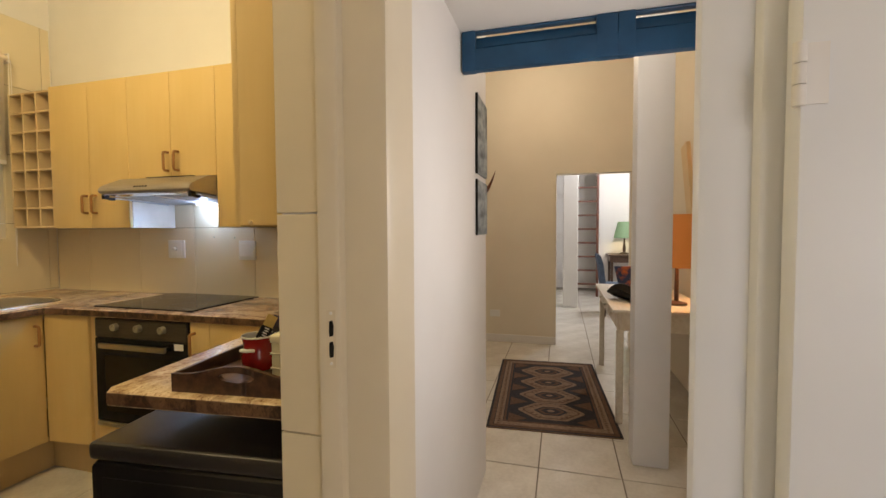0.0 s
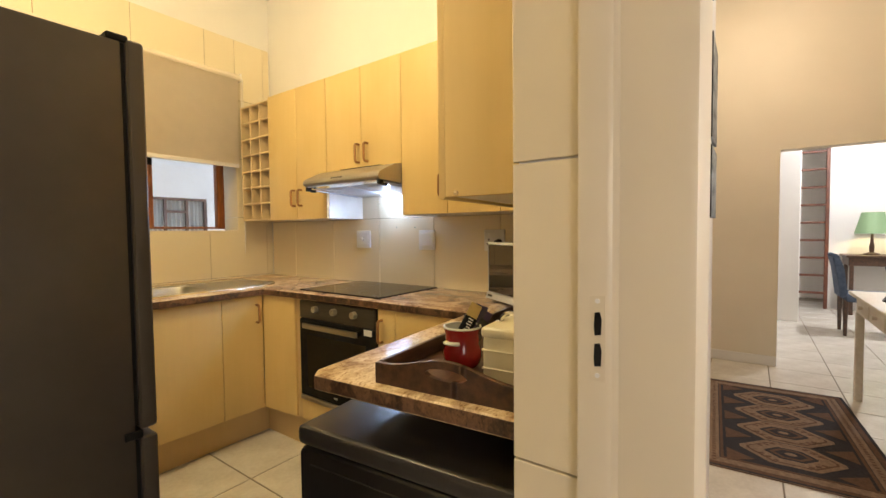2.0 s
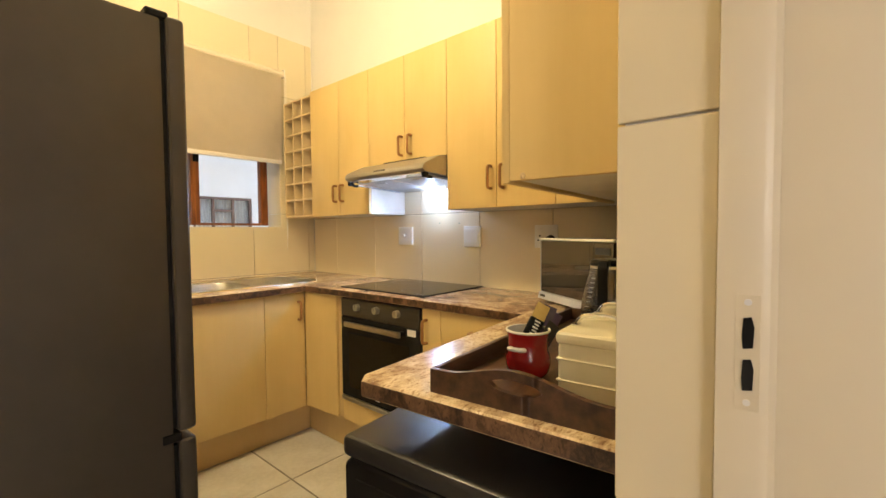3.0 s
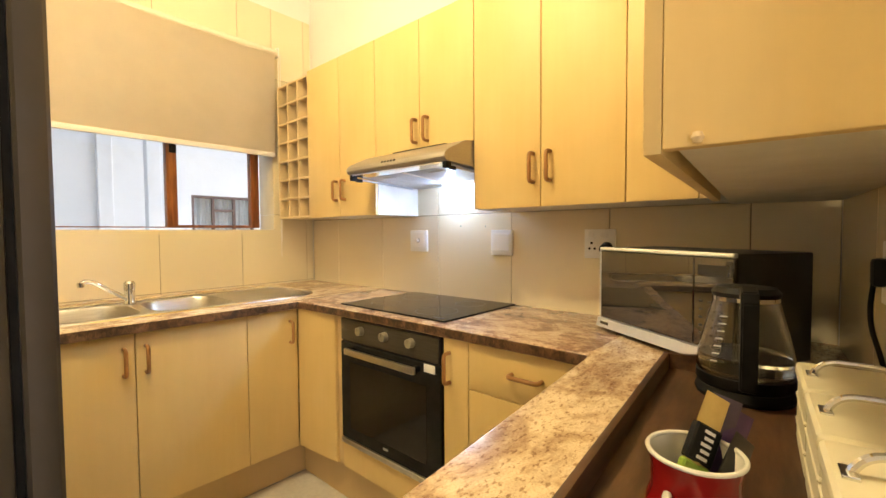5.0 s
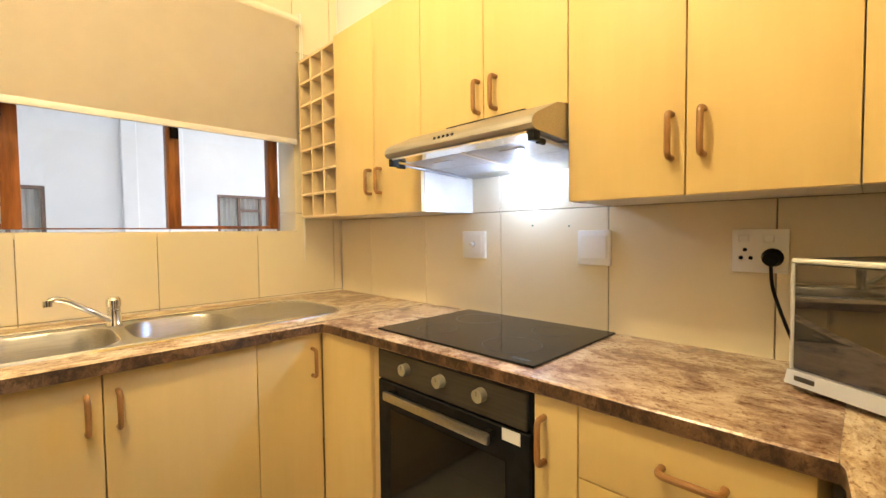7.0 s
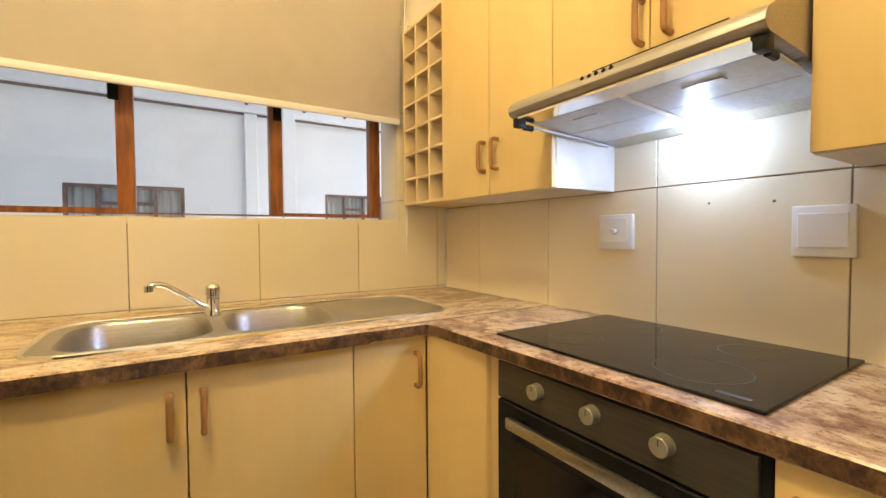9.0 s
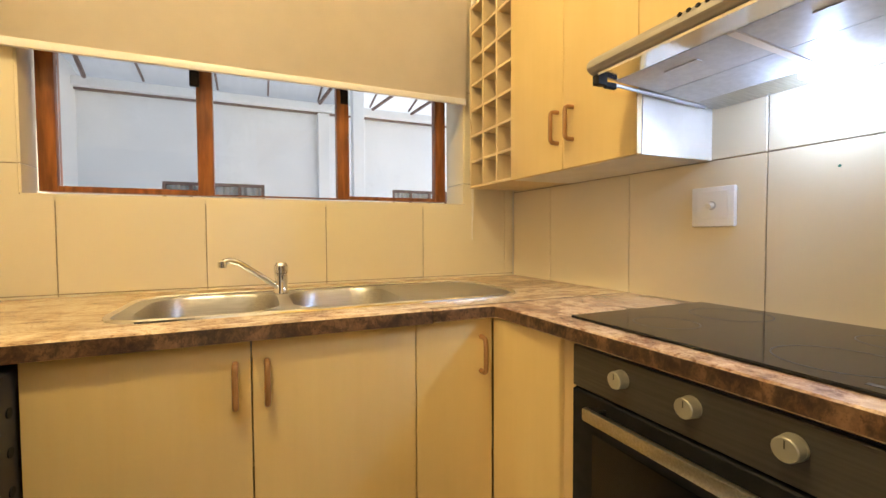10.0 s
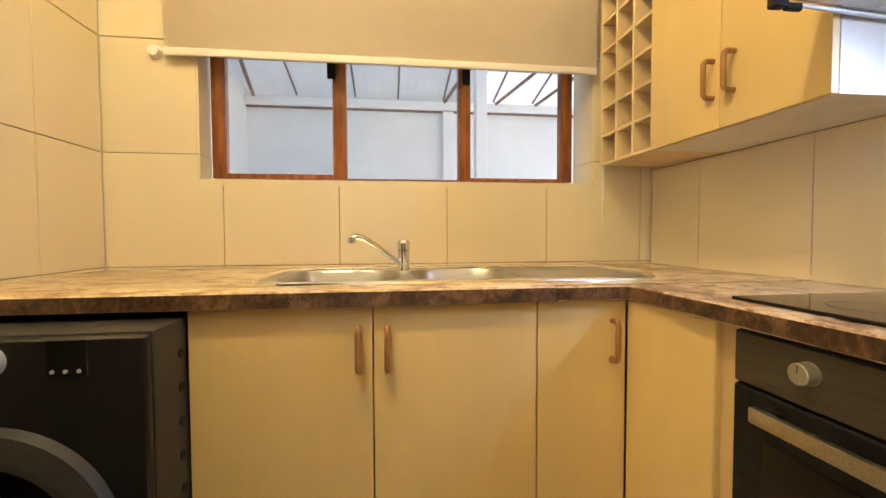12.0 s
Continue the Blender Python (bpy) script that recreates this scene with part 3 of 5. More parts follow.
for y, z in ((5.0, 3.72), (3.8, 3.98), (2.6, 4.24), (1.4, 4.50)):
    part("purlin", rod(bmesh.new(), (-3.6, y, z), (4.2, y, z), 0.022, seg=6), RUST, roof)

# ---- kitchen units ----


def d_handle(bm, a, b, out, r=0.0075):
    """A D-shaped bar handle from a to b standing off along out."""
    a, b, out = Vector(a), Vector(b), Vector(out)
    tube(bm, arc([a, a + out, b + out, b], 5, 0.016), r, 10)
    return bm


def unit(name, label, base, doors, body, handles, group="", mat=None):
    """A cabinet: its body boxes, its door fronts and the handles on them."""
    t = thing(name, base, label, "cabinet", group)
    for b in body:
        part("panel", box(*b, 0.001), mat or MAPLE_EDGE, t)
    fronts = []
    for d in doors:
        fronts.append(part("drawer_front" if "drawer" in name else "door", box(*d, 0.0022, 2), MAPLE, t))
    for k, a, b, out in handles:
        part("handle", d_handle(bmesh.new(), a, b, out), HANDLE, fronts[k], "tan plastic bar handle")
    return t


CT, CB = 0.936, 0.897           # worktop top and underside
KZ = 0.195                      # kickboard height
FW = -0.765                     # door plane of the window run
FC = -0.540                     # door plane of the cooker run
G = 0.0016                      # half gap between fronts
OUTY, OUTX = (0, -0.032, 0), (-0.032, 0, 0)
# sink unit with two doors
unit("sink_cabinet", "pale maple sink cabinet with two closed doors", (-1.25, -0.4, 0),
     [(-1.687 + G, -1.251 - G, FW, FW + 0.018, KZ, 0.893), (-1.251 + G, -0.823 - G, FW, FW + 0.018, KZ, 0.893)],
     [(-1.687, -1.67, FW + 0.019, -0.02, KZ, 0.74), (-0.84, -0.823, FW + 0.019, -0.02, KZ, 0.74), (-1.67, -0.84, FW + 0.019, -0.02, KZ, KZ + 0.016), (-1.67, -0.84, -0.036, -0.02, KZ, 0.74)],
     [(0, (-1.287, FW, 0.737), (-1.287, FW, 0.839), OUTY), (1, (-1.216, FW, 0.737), (-1.216, FW, 0.839), OUTY)], "base cabinets")
unit("corner_cabinet", "narrow pale maple corner cabinet with a closed door", (-0.7, -0.4, 0),
     [(-0.823 + G, -0.574, FW, FW + 0.018, KZ, 0.893)],
     [(-0.82, -0.805, FW + 0.019, -0.02, KZ, 0.74), (-0.805, -0.02, -0.036, -0.02, KZ, 0.74), (-0.80, -0.30, FW + 0.019, -0.02, KZ, KZ + 0.016)],
     [(0, (-0.613, FW, 0.733), (-0.613, FW, 0.838), OUTY)], "base cabinets")
corner_unit = unit("corner_panel_cabinet", "pale maple corner cabinet with a plain front", (-0.4, -0.9, 0), [],
                   [(FC + 0.022, -0.30, -1.05, -1.035, KZ, 0.74), (FC + 0.012, FC + 0.03, -1.095, -1.040, KZ, 0.893)], [], "base cabinets")
front_bm = prism(bmesh.new(), [(-0.571, FW - 0.002, KZ), (-0.545, -1.050, KZ), (-0.527, -1.048, KZ), (-0.553, FW - 0.002, KZ)], (0, 0, 0.893 - KZ))
bmesh.ops.bevel(front_bm, geom=front_bm.edges[:], offset=0.002, segments=2, affect="EDGES")
part("door", front_bm, MAPLE, corner_unit)
unit("narrow_cabinet", "narrow pale maple cabinet beside the oven", (-0.3, -1.77, 0),
     [(FC, FC + 0.018, -1.830 + G, -1.716 - G, KZ, 0.893)],
     [(FC + 0.019, -0.02, -1.829, -1.717, KZ, 0.89)],
     [(0, (FC, -1.745, 0.735), (FC, -1.745, 0.842), OUTX)], "base cabinets")
unit("drawer_cabinet", "pale maple drawer cabinet with three drawers", (-0.3, -2.06, 0),
     [(FC, FC + 0.018, -2.232, -1.830 - G, 0.732, 0.893), (FC, FC + 0.018, -2.232, -1.830 - G, 0.470, 0.729), (FC, FC + 0.018, -2.232, -1.830 - G, KZ, 0.467)],
     [(FC + 0.019, -0.02, -2.232, -1.832, KZ, 0.89)],
     [(0, (FC, -2.005, 0.82), (FC, -2.11, 0.82), OUTX), (1, (FC, -2.005, 0.60), (FC, -2.11, 0.60), OUTX), (2, (FC, -2.005, 0.34), (FC, -2.11, 0.34), OUTX)], "base cabinets")
skewed(unit("inner_cabinet", "pale maple base cabinet in the inner corner", (1.2, 0.3, 0),
            [(0.68, 0.90, 0.515, 0.533, KZ, 0.893)], [(0.68, 1.36, 0.02, 0.513, KZ, 0.89)], [], "base cabinets"))
kick = thing("kickboard", (-0.6, -0.7, 0), "pale maple kickboard under the base cabinets", "kickboard")
part("board", box(-1.687, -0.485, -0.668, -0.653, 0.0, KZ - 0.002, 0.001), MAPLE_EDGE, kick)
part("board", box(-0.489, -0.474, -2.23, -0.669, 0.0, KZ - 0.002, 0.001), MAPLE_EDGE, kick)

# worktop: an outline with rounded edges, cut out for the sink
worktop = thing("worktop", (-1.0, -0.5, CB), "mottled brown stone-look laminate worktop with rounded edge", "worktop")


def slab(outline):
    bm = bmesh.new()
    prism(bm, [(x, y, CB) for x, y in outline], (0, 0, CT - CB))
    bmesh.ops.bevel(bm, geom=[e for e in bm.edges if abs(e.verts[0].co.z - e.verts[1].co.z) < 1e-5 and not all(abs(v.co.y + 2.256) < 0.001 for v in e.verts)], offset=0.009, segments=3, affect="EDGES", profile=0.6)
    return bm


SX0, SX1, SY0, SY1 = -1.55, -0.78, -0.632, -0.20
part("window_run", box(-2.325, SX0, SY0, 0.006, CB, CT), STONE, worktop)
part("window_run", box(SX1, 0.006, -0.76, 0.006, CB, CT), STONE, worktop)
part("window_run", box(SX0, SX1, SY1, 0.006, CB, CT), STONE, worktop)
bm = bmesh.new()
prism(bm, [(-2.325, -0.79, CB), (-2.325, -0.784, CT - 0.004), (-2.325, -0.777, CT), (-2.325, SY0, CT), (-2.325, SY0, CB)], (2.325 + SX1, 0, 0))
part("front_strip", bm, STONE, worktop)
part("cooker_run", slab([(SX1, -0.79), (-0.603, -0.79), (-0.583, -0.797), (-0.577, -0.815), (-0.558, -1.55), (-0.558, -2.2558), (0.006, -2.2558), (0.006, -0.76), (SX1, -0.76)]), STONE_RUN, worktop)
part("inner_run", slab([(-0.558, -2.2562), (-0.575, -2.2635), (-1.385, -2.338), (-1.412, -2.362), (-1.368, -2.893), (0.006, -2.778), (0.006, -2.2562)]), STONE, worktop)

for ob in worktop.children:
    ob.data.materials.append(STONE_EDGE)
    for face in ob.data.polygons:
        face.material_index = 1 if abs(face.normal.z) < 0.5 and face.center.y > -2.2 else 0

# sink
sink = thing("kitchen_sink", (-1.0, -0.42, 0.93), "stainless steel double bowl sink with drainer set in the worktop", "sink")


def stadium(x0, x1, y0, y1, r, n=8):
    out = []
    for cx, cy, a0 in ((x1 - r, y1 - r, 0), (x0 + r, y1 - r, 90), (x0 + r, y0 + r, 180), (x1 - r, y0 + r, 270)):
        for k in range(n + 1):
            a = radians(a0 + 90 * k / n)
            out.append((cx + r * math.cos(a), cy + r * math.sin(a)))
    return out


def ring(bm, loops):
    rows = [[bm.verts.new((x, y, z)) for x, y in pts] for pts, z in loops]
    for p, q in zip(rows, rows[1:]):
        n = len(p)
        for k in range(n):
            bm.faces.new((p[k], p[(k + 1) % n], q[(k + 1) % n], q[k]))
    return rows


KX0, KX1, KY0, KY1 = -1.603, -0.36, -0.664, -0.165
bm = bmesh.new()
outer = ring(bm, [(stadium(KX0, KX1, KY0, KY1, 0.125), CT - 0.002), (stadium(KX0 + 0.002, KX1 - 0.002, KY0 + 0.002, KY1 - 0.002, 0.124), CT + 0.005), (stadium(KX0 + 0.006, KX1 - 0.006, KY0 + 0.006, KY1 - 0.006, 0.121), CT + 0.0085), (stadium(KX0 + 0.011, KX1 - 0.011, KY0 + 0.011, KY1 - 0.011, 0.117), CT + 0.0075), (stadium(KX0 + 0.018, KX1 - 0.018, KY0 + 0.018, KY1 - 0.018, 0.112), CT + 0.003)])
bmesh.ops.recalc_face_normals(bm, faces=bm.faces[:])
part("rim", bm, RIM_STEEL, sink)
BOWLS = ((-1.54, -1.172, -0.622, -0.228), (-1.135, -0.79, -0.622, -0.228))
DR = (-0.755, -0.405, -0.585, -0.215)
bm = bmesh.new()
loops = [stadium(KX0 + 0.018, KX1 - 0.018, KY0 + 0.018, KY1 - 0.018, 0.112)] + [stadium(*b, 0.11) for b in BOWLS] + [stadium(*DR, 0.14)]
flat, joins = [], []
for pts in loops:
    n0 = len(flat)
    flat += [Vector(p) for p in pts]
    joins += [(n0 + k, n0 + (k + 1) % len(pts)) for k in range(len(pts))]


def inside(p, pts):
    hit = False
    for a, b in zip(pts, pts[1:] + pts[:1]):
        if (a[1] > p[1]) != (b[1] > p[1]) and p[0] < (b[0] - a[0]) * (p[1] - a[1]) / (b[1] - a[1]) + a[0]:
            hit = not hit
    return hit


made = delaunay_2d_cdt(flat, joins, [], 0, 1e-6)
dv = [bm.verts.new((v.x, v.y, CT + 0.003)) for v in made[0]]
for f in made[2]:
    mid = sum((made[0][k] for k in f), Vector((0, 0))) / len(f)
    if inside(mid, loops[0]) and not any(inside(mid, l) for l in loops[1:]):
        bm.faces.new([dv[k] for k in f])
bmesh.ops.delete(bm, geom=[v for v in bm.verts if not v.link_faces], context="VERTS")
bmesh.ops.recalc_face_normals(bm, faces=bm.faces[:])
part("deck", bm, SINK_STEEL, sink)
for x0, x1, y0, y1 in BOWLS:
    bm = bmesh.new()
    rows = ring(bm, [(stadium(x0, x1, y0, y1, 0.11), CT + 0.003), (stadium(x0 + 0.006, x1 - 0.006, y0 + 0.006, y1 - 0.006, 0.105), CT - 0.006), (stadium(x0 + 0.02, x1 - 0.02, y0 + 0.02, y1 - 0.02, 0.095), CT - 0.13), (stadium(x0 + 0.06, x1 - 0.06, y0 + 0.06, y1 - 0.06, 0.07), CT - 0.155)])
    bm.faces.new(rows[-1])
    bmesh.ops.recalc_face_normals(bm, faces=bm.faces[:])
    bowl = part("bowl", bm, SINK_STEEL, sink)
    cx, cy = (x0 + x1) / 2, (y0 + y1) / 2
    part("drain", lathe(bmesh.new(), [(0.0, 0.004), (0.03, 0.004), (0.042, 0.006), (0.045, 0.0)], (cx, cy, CT - 0.154)), CHROME, bowl)
bm = bmesh.new()
rows = ring(bm, [(stadium(*DR, 0.14), CT + 0.003), (stadium(DR[0] + 0.008, DR[1] - 0.008, DR[2] + 0.008, DR[3] - 0.008, 0.135), CT + 0.0008)])
bm.faces.new(rows[-1])
bmesh.ops.recalc_face_normals(bm, faces=bm.faces[:])
part("drainer", bm, SINK_STEEL, sink)

tap = thing("kitchen_tap", (-1.154, -0.262, CT), "chrome mixer tap with a long swivel spout behind the sink", "tap")
TX, TY = -1.154, -0.262
part("body", lathe(bmesh.new(), [(0.0, 0), (0.026, 0), (0.026, 0.012), (0.0225, 0.018), (0.0225, 0.070), (0.021, 0.069), (0.021, 0.073), (0.0245, 0.075), (0.0245, 0.101), (0.018, 0.111), (0.0, 0.114)], (TX, TY, CT + 0.003)), CHROME, tap)
part("spout", tube(bmesh.new(), arc([(TX - 0.012, TY - 0.01, CT + 0.03), (TX - 0.142, TY - 0.035, CT + 0.124), (TX - 0.180, TY - 0.042, CT + 0.131), (TX - 0.185, TY - 0.043, CT + 0.114)], 6, 0.02), 0.0105, 12), CHROME, tap)
part("nozzle", rod(bmesh.new(), (TX - 0.185, TY - 0.043, CT + 0.106), (TX - 0.185, TY - 0.043, CT + 0.127), 0.0135), CHROME, tap)
part("lever", box(TX - 0.008, TX + 0.008, TY + 0.005, TY + 0.045, CT + 0.100, CT + 0.113, 0.004, 2), CHROME, tap)

# hob
hob = thing("hob", (-0.27, -1.34, CT), "black glass ceramic hob let into the worktop", "hob")
part("glass", box(-0.504, -0.012, -1.692, -1.042, CT, CT + 0.007, 0.002), BLACK_GLASS, hob)
RINGMARK = material("ring_mark", 0.3, 0.0, (0.022, 0.021, 0.022))[0]
for x, y, r in ((-0.37, -1.53, 0.09), (-0.37, -1.21, 0.07), (-0.14, -1.53, 0.07), (-0.14, -1.21, 0.09)):
    bm = bmesh.new()
    ring(bm, [([(x + q * math.cos(2 * math.pi * k / 40), y + q * math.sin(2 * math.pi * k / 40)) for k in range(40)], CT + 0.0073) for q in (r, r - 0.0025)])
    part("ring_mark", bm, RINGMARK, hob)
part("badge", box(-0.478, -0.466, -1.66, -1.605, CT + 0.0071, CT + 0.0074), RINGMARK, hob)

# oven
oven = thing("built_in_oven", (-0.3, -1.41, 0.2), "built-in oven with grey control panel and black glass door", "oven")
OX = FC - 0.006
part("body", box(OX + 0.012, -0.05, -1.714, -1.098, 0.31, 0.889), BLACK, oven)
part("control_panel", box(OX, OX + 0.02, -1.699, -1.100, 0.790, 0.887, 0.002), OVEN_PANEL, oven)
for y in (-1.249, -1.404, -1.558):
    bm = bmesh.new()
    rod(bm, (OX, y, 0.848), (OX - 0.004, y, 0.848), 0.0195, seg=24)
    rod(bm, (OX - 0.004, y, 0.848), (OX - 0.022, y, 0.848), 0.0185, 0.0180, seg=28)
    rod(bm, (OX - 0.022, y, 0.848), (OX - 0.0235, y, 0.848), 0.0180, 0.0165, seg=28)
    knob = part("knob", bm, KNOB, oven, "silver round knob")
    part("pointer", box(OX - 0.0240, OX - 0.0232, y - 0.0009, y + 0.0009, 0.850, 0.862), OVEN_PANEL, knob)
door = part("door", box(OX - 0.004, OX + 0.02, -1.712, -1.103, 0.345, 0.785, 0.003), BLACK, oven)
part("glass", box(OX - 0.0062, OX - 0.0038, -1.64, -1.17, 0.40, 0.70, 0.001), BLACK_GLASS, door)
part("handle", box(OX - 0.048, OX - 0.034, -1.613, -1.183, 0.744, 0.772, 0.004, 2), STEEL, door, "flat steel handle")
for y in (-1.595, -1.20):
    part("bracket", box(OX - 0.034, OX - 0.003, y - 0.012, y + 0.012, 0.747, 0.769, 0.003), BLACK, door)
part("rating_label", box(OX - 0.0055, OX - 0.0042, -1.684, -1.628, 0.752, 0.7835), SWITCH, door, "small white paper label")
part("badge", box(OX - 0.0066, OX - 0.0062, -1.42, -1.39, 0.375, 0.385), SILVER, door)
part("trim", box(OX - 0.008, OX + 0.01, -1.712, -1.103, 0.318, 0.342, 0.003), STEEL, oven)
solo("oven_filler_panel", box(FC, FC + 0.018, -1.714, -1.097, KZ, 0.314, 0.002), MAPLE, "pale maple panel below the oven", "panel", base=(FC, -1.4, KZ))

# upper cabinets on the cooker wall
UB, UT, UX = 1.362, 2.222, -0.300


def upper(label, y1, y0, zb, handles, name="wall_cabinet"):
    t = thing(name, (-0.15, (y0 + y1) / 2, zb), label, "cabinet", "wall cabinets")
    part("side_panel", box(UX + 0.019, 0.0, y0 + 0.0005, y0 + 0.0165, zb, UT), CARCASS, t)
    part("side_panel", box(UX + 0.019, 0.0, y1 - 0.0165, y1 - 0.0005, zb, UT), CARCASS, t)
    part("bottom_panel", box(UX + 0.019, 0.0, y0 + 0.0165, y1 - 0.0165, zb, zb + 0.016), CARCASS, t)
    part("top_panel", box(UX + 0.019, 0.0, y0 + 0.0165, y1 - 0.0165, UT - 0.016, UT), CARCASS, t)
    part("back_panel", box(-0.008, 0.0, y0 + 0.0165, y1 - 0.0165, zb + 0.016, UT - 0.016), CARCASS, t)
    for a, b, hy in handles:
        d = part("door", box(UX, UX + 0.018, b + G, a - G, zb + 0.001, UT, 0.0022, 2), MAPLE, t)
        if hy is not None:
            h0 = 1.452 if zb < 1.5 else 1.677
            part("handle", d_handle(bmesh.new(), (UX, hy, h0), (UX, hy, h0 + 0.102), OUTX), HANDLE, d, "tan plastic bar handle")
    return t


upper("pale maple two-door wall cabinet", -0.445, -1.060, UB, [(-0.445, -0.757, -0.733), (-0.757, -1.060, -0.806)])
upper("short pale maple wall cabinet over the hood", -1.060, -1.675, 1.642, [(-1.060, -1.369, -1.350), (-1.369, -1.675, -1.421)])
upper("pale maple two-door wall cabinet", -1.675, -2.269, UB, [(-1.675, -1.974, -1.944), (-1.974, -2.269, -2.011)])
upper("pale maple wall cabinet in the inner corner", -2.269, -2.51, UB, [(-2.269, -2.470, -2.428)])
solo("corner_filler", box(UX + 0.002, UX + 0.018, -2.516, -2.4715, UB, UT, 0.001), MAPLE_EDGE, "pale maple filler strip between wall cabinets", "panel", base=(UX, -2.49, UB))
south_upper = thing("wall_cabinet", (0.7, 0.14, UB), "pale maple wall cabinet over the tea tray", "cabinet", "wall cabinets")
SYF, SB = 0.295, 1.349
part("side_panel", box(0.265, 0.282, 0.002, SYF - 0.019, SB + 0.004, UT, 0.001), MAPLE, south_upper)
part("bottom_panel", box(0.282, 1.43, 0.002, SYF - 0.030, SB + 0.006, SB + 0.022), CARCASS, south_upper, "white melamine panel")
part("top_panel", box(0.282, 1.43, 0.002, SYF - 0.030, UT - 0.016, UT), CARCASS, south_upper)
part("back_panel", box(0.282, 1.14, 0.002, 0.01, SB + 0.022, UT - 0.016), CARCASS, south_upper)
for x0, x1, hx in ((0.265, 0.56, 0.52), (0.56, 0.85, 0.60), (0.85, 1.13, 1.085)):
    d = part("door", box(x0 + G, x1 - G, SYF - 0.018, SYF, SB, UT, 0.0022, 2), MAPLE, south_upper)
    if hx:
        part("handle", d_handle(bmesh.new(), (hx, SYF, SB + 0.075), (hx, SYF, SB + 0.177), (0, 0.032, 0)), HANDLE, d, "tan plastic bar handle")
part("bumper", lathe(bmesh.new(), [(0.0, -0.006), (0.004, -0.005), (0.006, 0.0), (0.004, 0.005), (0.0, 0.006)], (0.262, 0.245, SB + 0.012), 14), RACK_WOOD, south_upper, "small cream plastic stop")
skewed(south_upper)

# wine rack
rack = thing("wine_rack", (-0.15, -0.26, 1.37), "pale wooden pigeonhole wine rack beside the wall cabinets", "wine rack")
RY0, RY1, RZ0, RZ1 = -0.443, -0.075, 1.366, 2.212
T = 0.012
for k in range(4):
    y = RY1 - T - k * (RY1 - RY0 - T) / 3
    part("upright", box(-0.292, 0.0, y, y + T, RZ0, RZ1, 0.001), RACK_WOOD, rack)
cw = (RY1 - RY0 - T) / 3
for j in range(8):
    z = RZ0 + j * (RZ1 - RZ0 - T) / 7
    for k in range(3):
        y = RY1 - T - k * cw
        part("shelf", box(-0.290, 0.0, y - cw + T, y, z, z + T, 0.001), RACK_WOOD, rack)
part("back", box(-0.03, -0.001, RY0, RY1, RZ0 + 0.001, RZ1 - 0.001), RACK_WOOD, rack)

# cooker hood
hood = thing("cooker_hood", (-0.25, -1.37, 1.5), "brushed metal cooker hood with its lamp on", "cooker hood")
HY0, HY1 = -1.672, -1.063
NOSE = [(-0.302, 1.640), (-0.352, 1.634), (-0.445, 1.592), (-0.466, 1.580), (-0.476, 1.567), (-0.477, 1.557), (-0.471, 1.548), (-0.460, 1.543), (-0.302, 1.536)]
part("front", prism(bmesh.new(), [(x, HY0, z) for x, z in NOSE], (0, HY1 - HY0, 0)), HOOD_STEEL, hood)
part("casing", prism(bmesh.new(), [(x, HY0 + 0.001, z) for x, z in ((-0.301, 1.640), (-0.002, 1.640), (-0.002, 1.512), (-0.301, 1.5305))], (0, HY1 - HY0 - 0.002, 0)), HOOD_STEEL, hood)


def under(x, drop=0.0):
    """Height of the hood's underside at x."""
    return 1.5410 + (x + 0.458) / 0.456 * (1.512 - 1.5410) - drop


def under_panel(x0, x1, y0, y1, drop):
    return prism(bmesh.new(), [(x0, y0, under(x0)), (x1, y0, under(x1)), (x1, y0, under(x1, drop)), (x0, y0, under(x0, drop))], (0, y1 - y0, 0))


HM = (HY0 + HY1) / 2
part("visor", under_panel(-0.464, -0.405, HY0 + 0.026, HY1 - 0.026, 0.006), RIM_STEEL, hood, "bright steel visor strip")
for y0, y1 in ((HY0 + 0.022, HM - 0.009), (HM + 0.009, HY1 - 0.022)):
    front_part = part("filter", under_panel(-0.401, -0.245, y0, y1, 0.006), FILTER, hood, "pale grease filter panel")
    rear_part = part("filter", under_panel(-0.242, -0.104, y0, y1, 0.006), FILTER, hood, "pale grease filter panel")
    part("clip", under_panel(-0.352, -0.332, (y0 + y1) / 2 - 0.04, (y0 + y1) / 2 + 0.04, 0.0085), SILVER, front_part)
part("cross_bar", under_panel(-0.401, -0.104, HM - 0.008, HM + 0.008, 0.009), BAR_WHITE, hood, "pale bar between the filters")
part("rear_strip", under_panel(-0.100, -0.006, HY0 + 0.012, HY1 - 0.012, 0.005), STEEL, hood)
for y in (HY0 + 0.014, HY1 - 0.014):
    hinge = part("hinge", box(-0.462, -0.432, y - 0.011, y + 0.011, 1.516, 1.542, 0.004, 2), BLACK, hood, "black plastic hinge")
    part("hinge_tongue", box(-0.434, -0.395, y - 0.006, y + 0.006, 1.512, 1.528, 0.003), BLACK, hinge)
    part("visor_arm", rod(bmesh.new(), (-0.40, y, 1.524), (-0.06, y, 1.5065), 0.0045), SILVER, hood)
for k in range(5):
    y = -1.312 - 0.019 * k
    part("button", rod(bmesh.new(), (-0.462, y, 1.572), (-0.4735, y, 1.5755), 0.0048, seg=12), BLACK, hood)
part("vent_slot", box(-0.345, -0.325, -1.56, -1.24, 1.6365, 1.6405), BLACK, hood)
part("lamp_lens", box(-0.090, -0.030, -1.42, -1.32, 1.502, 1.513, 0.004, 2), LAMP_LENS, hood)

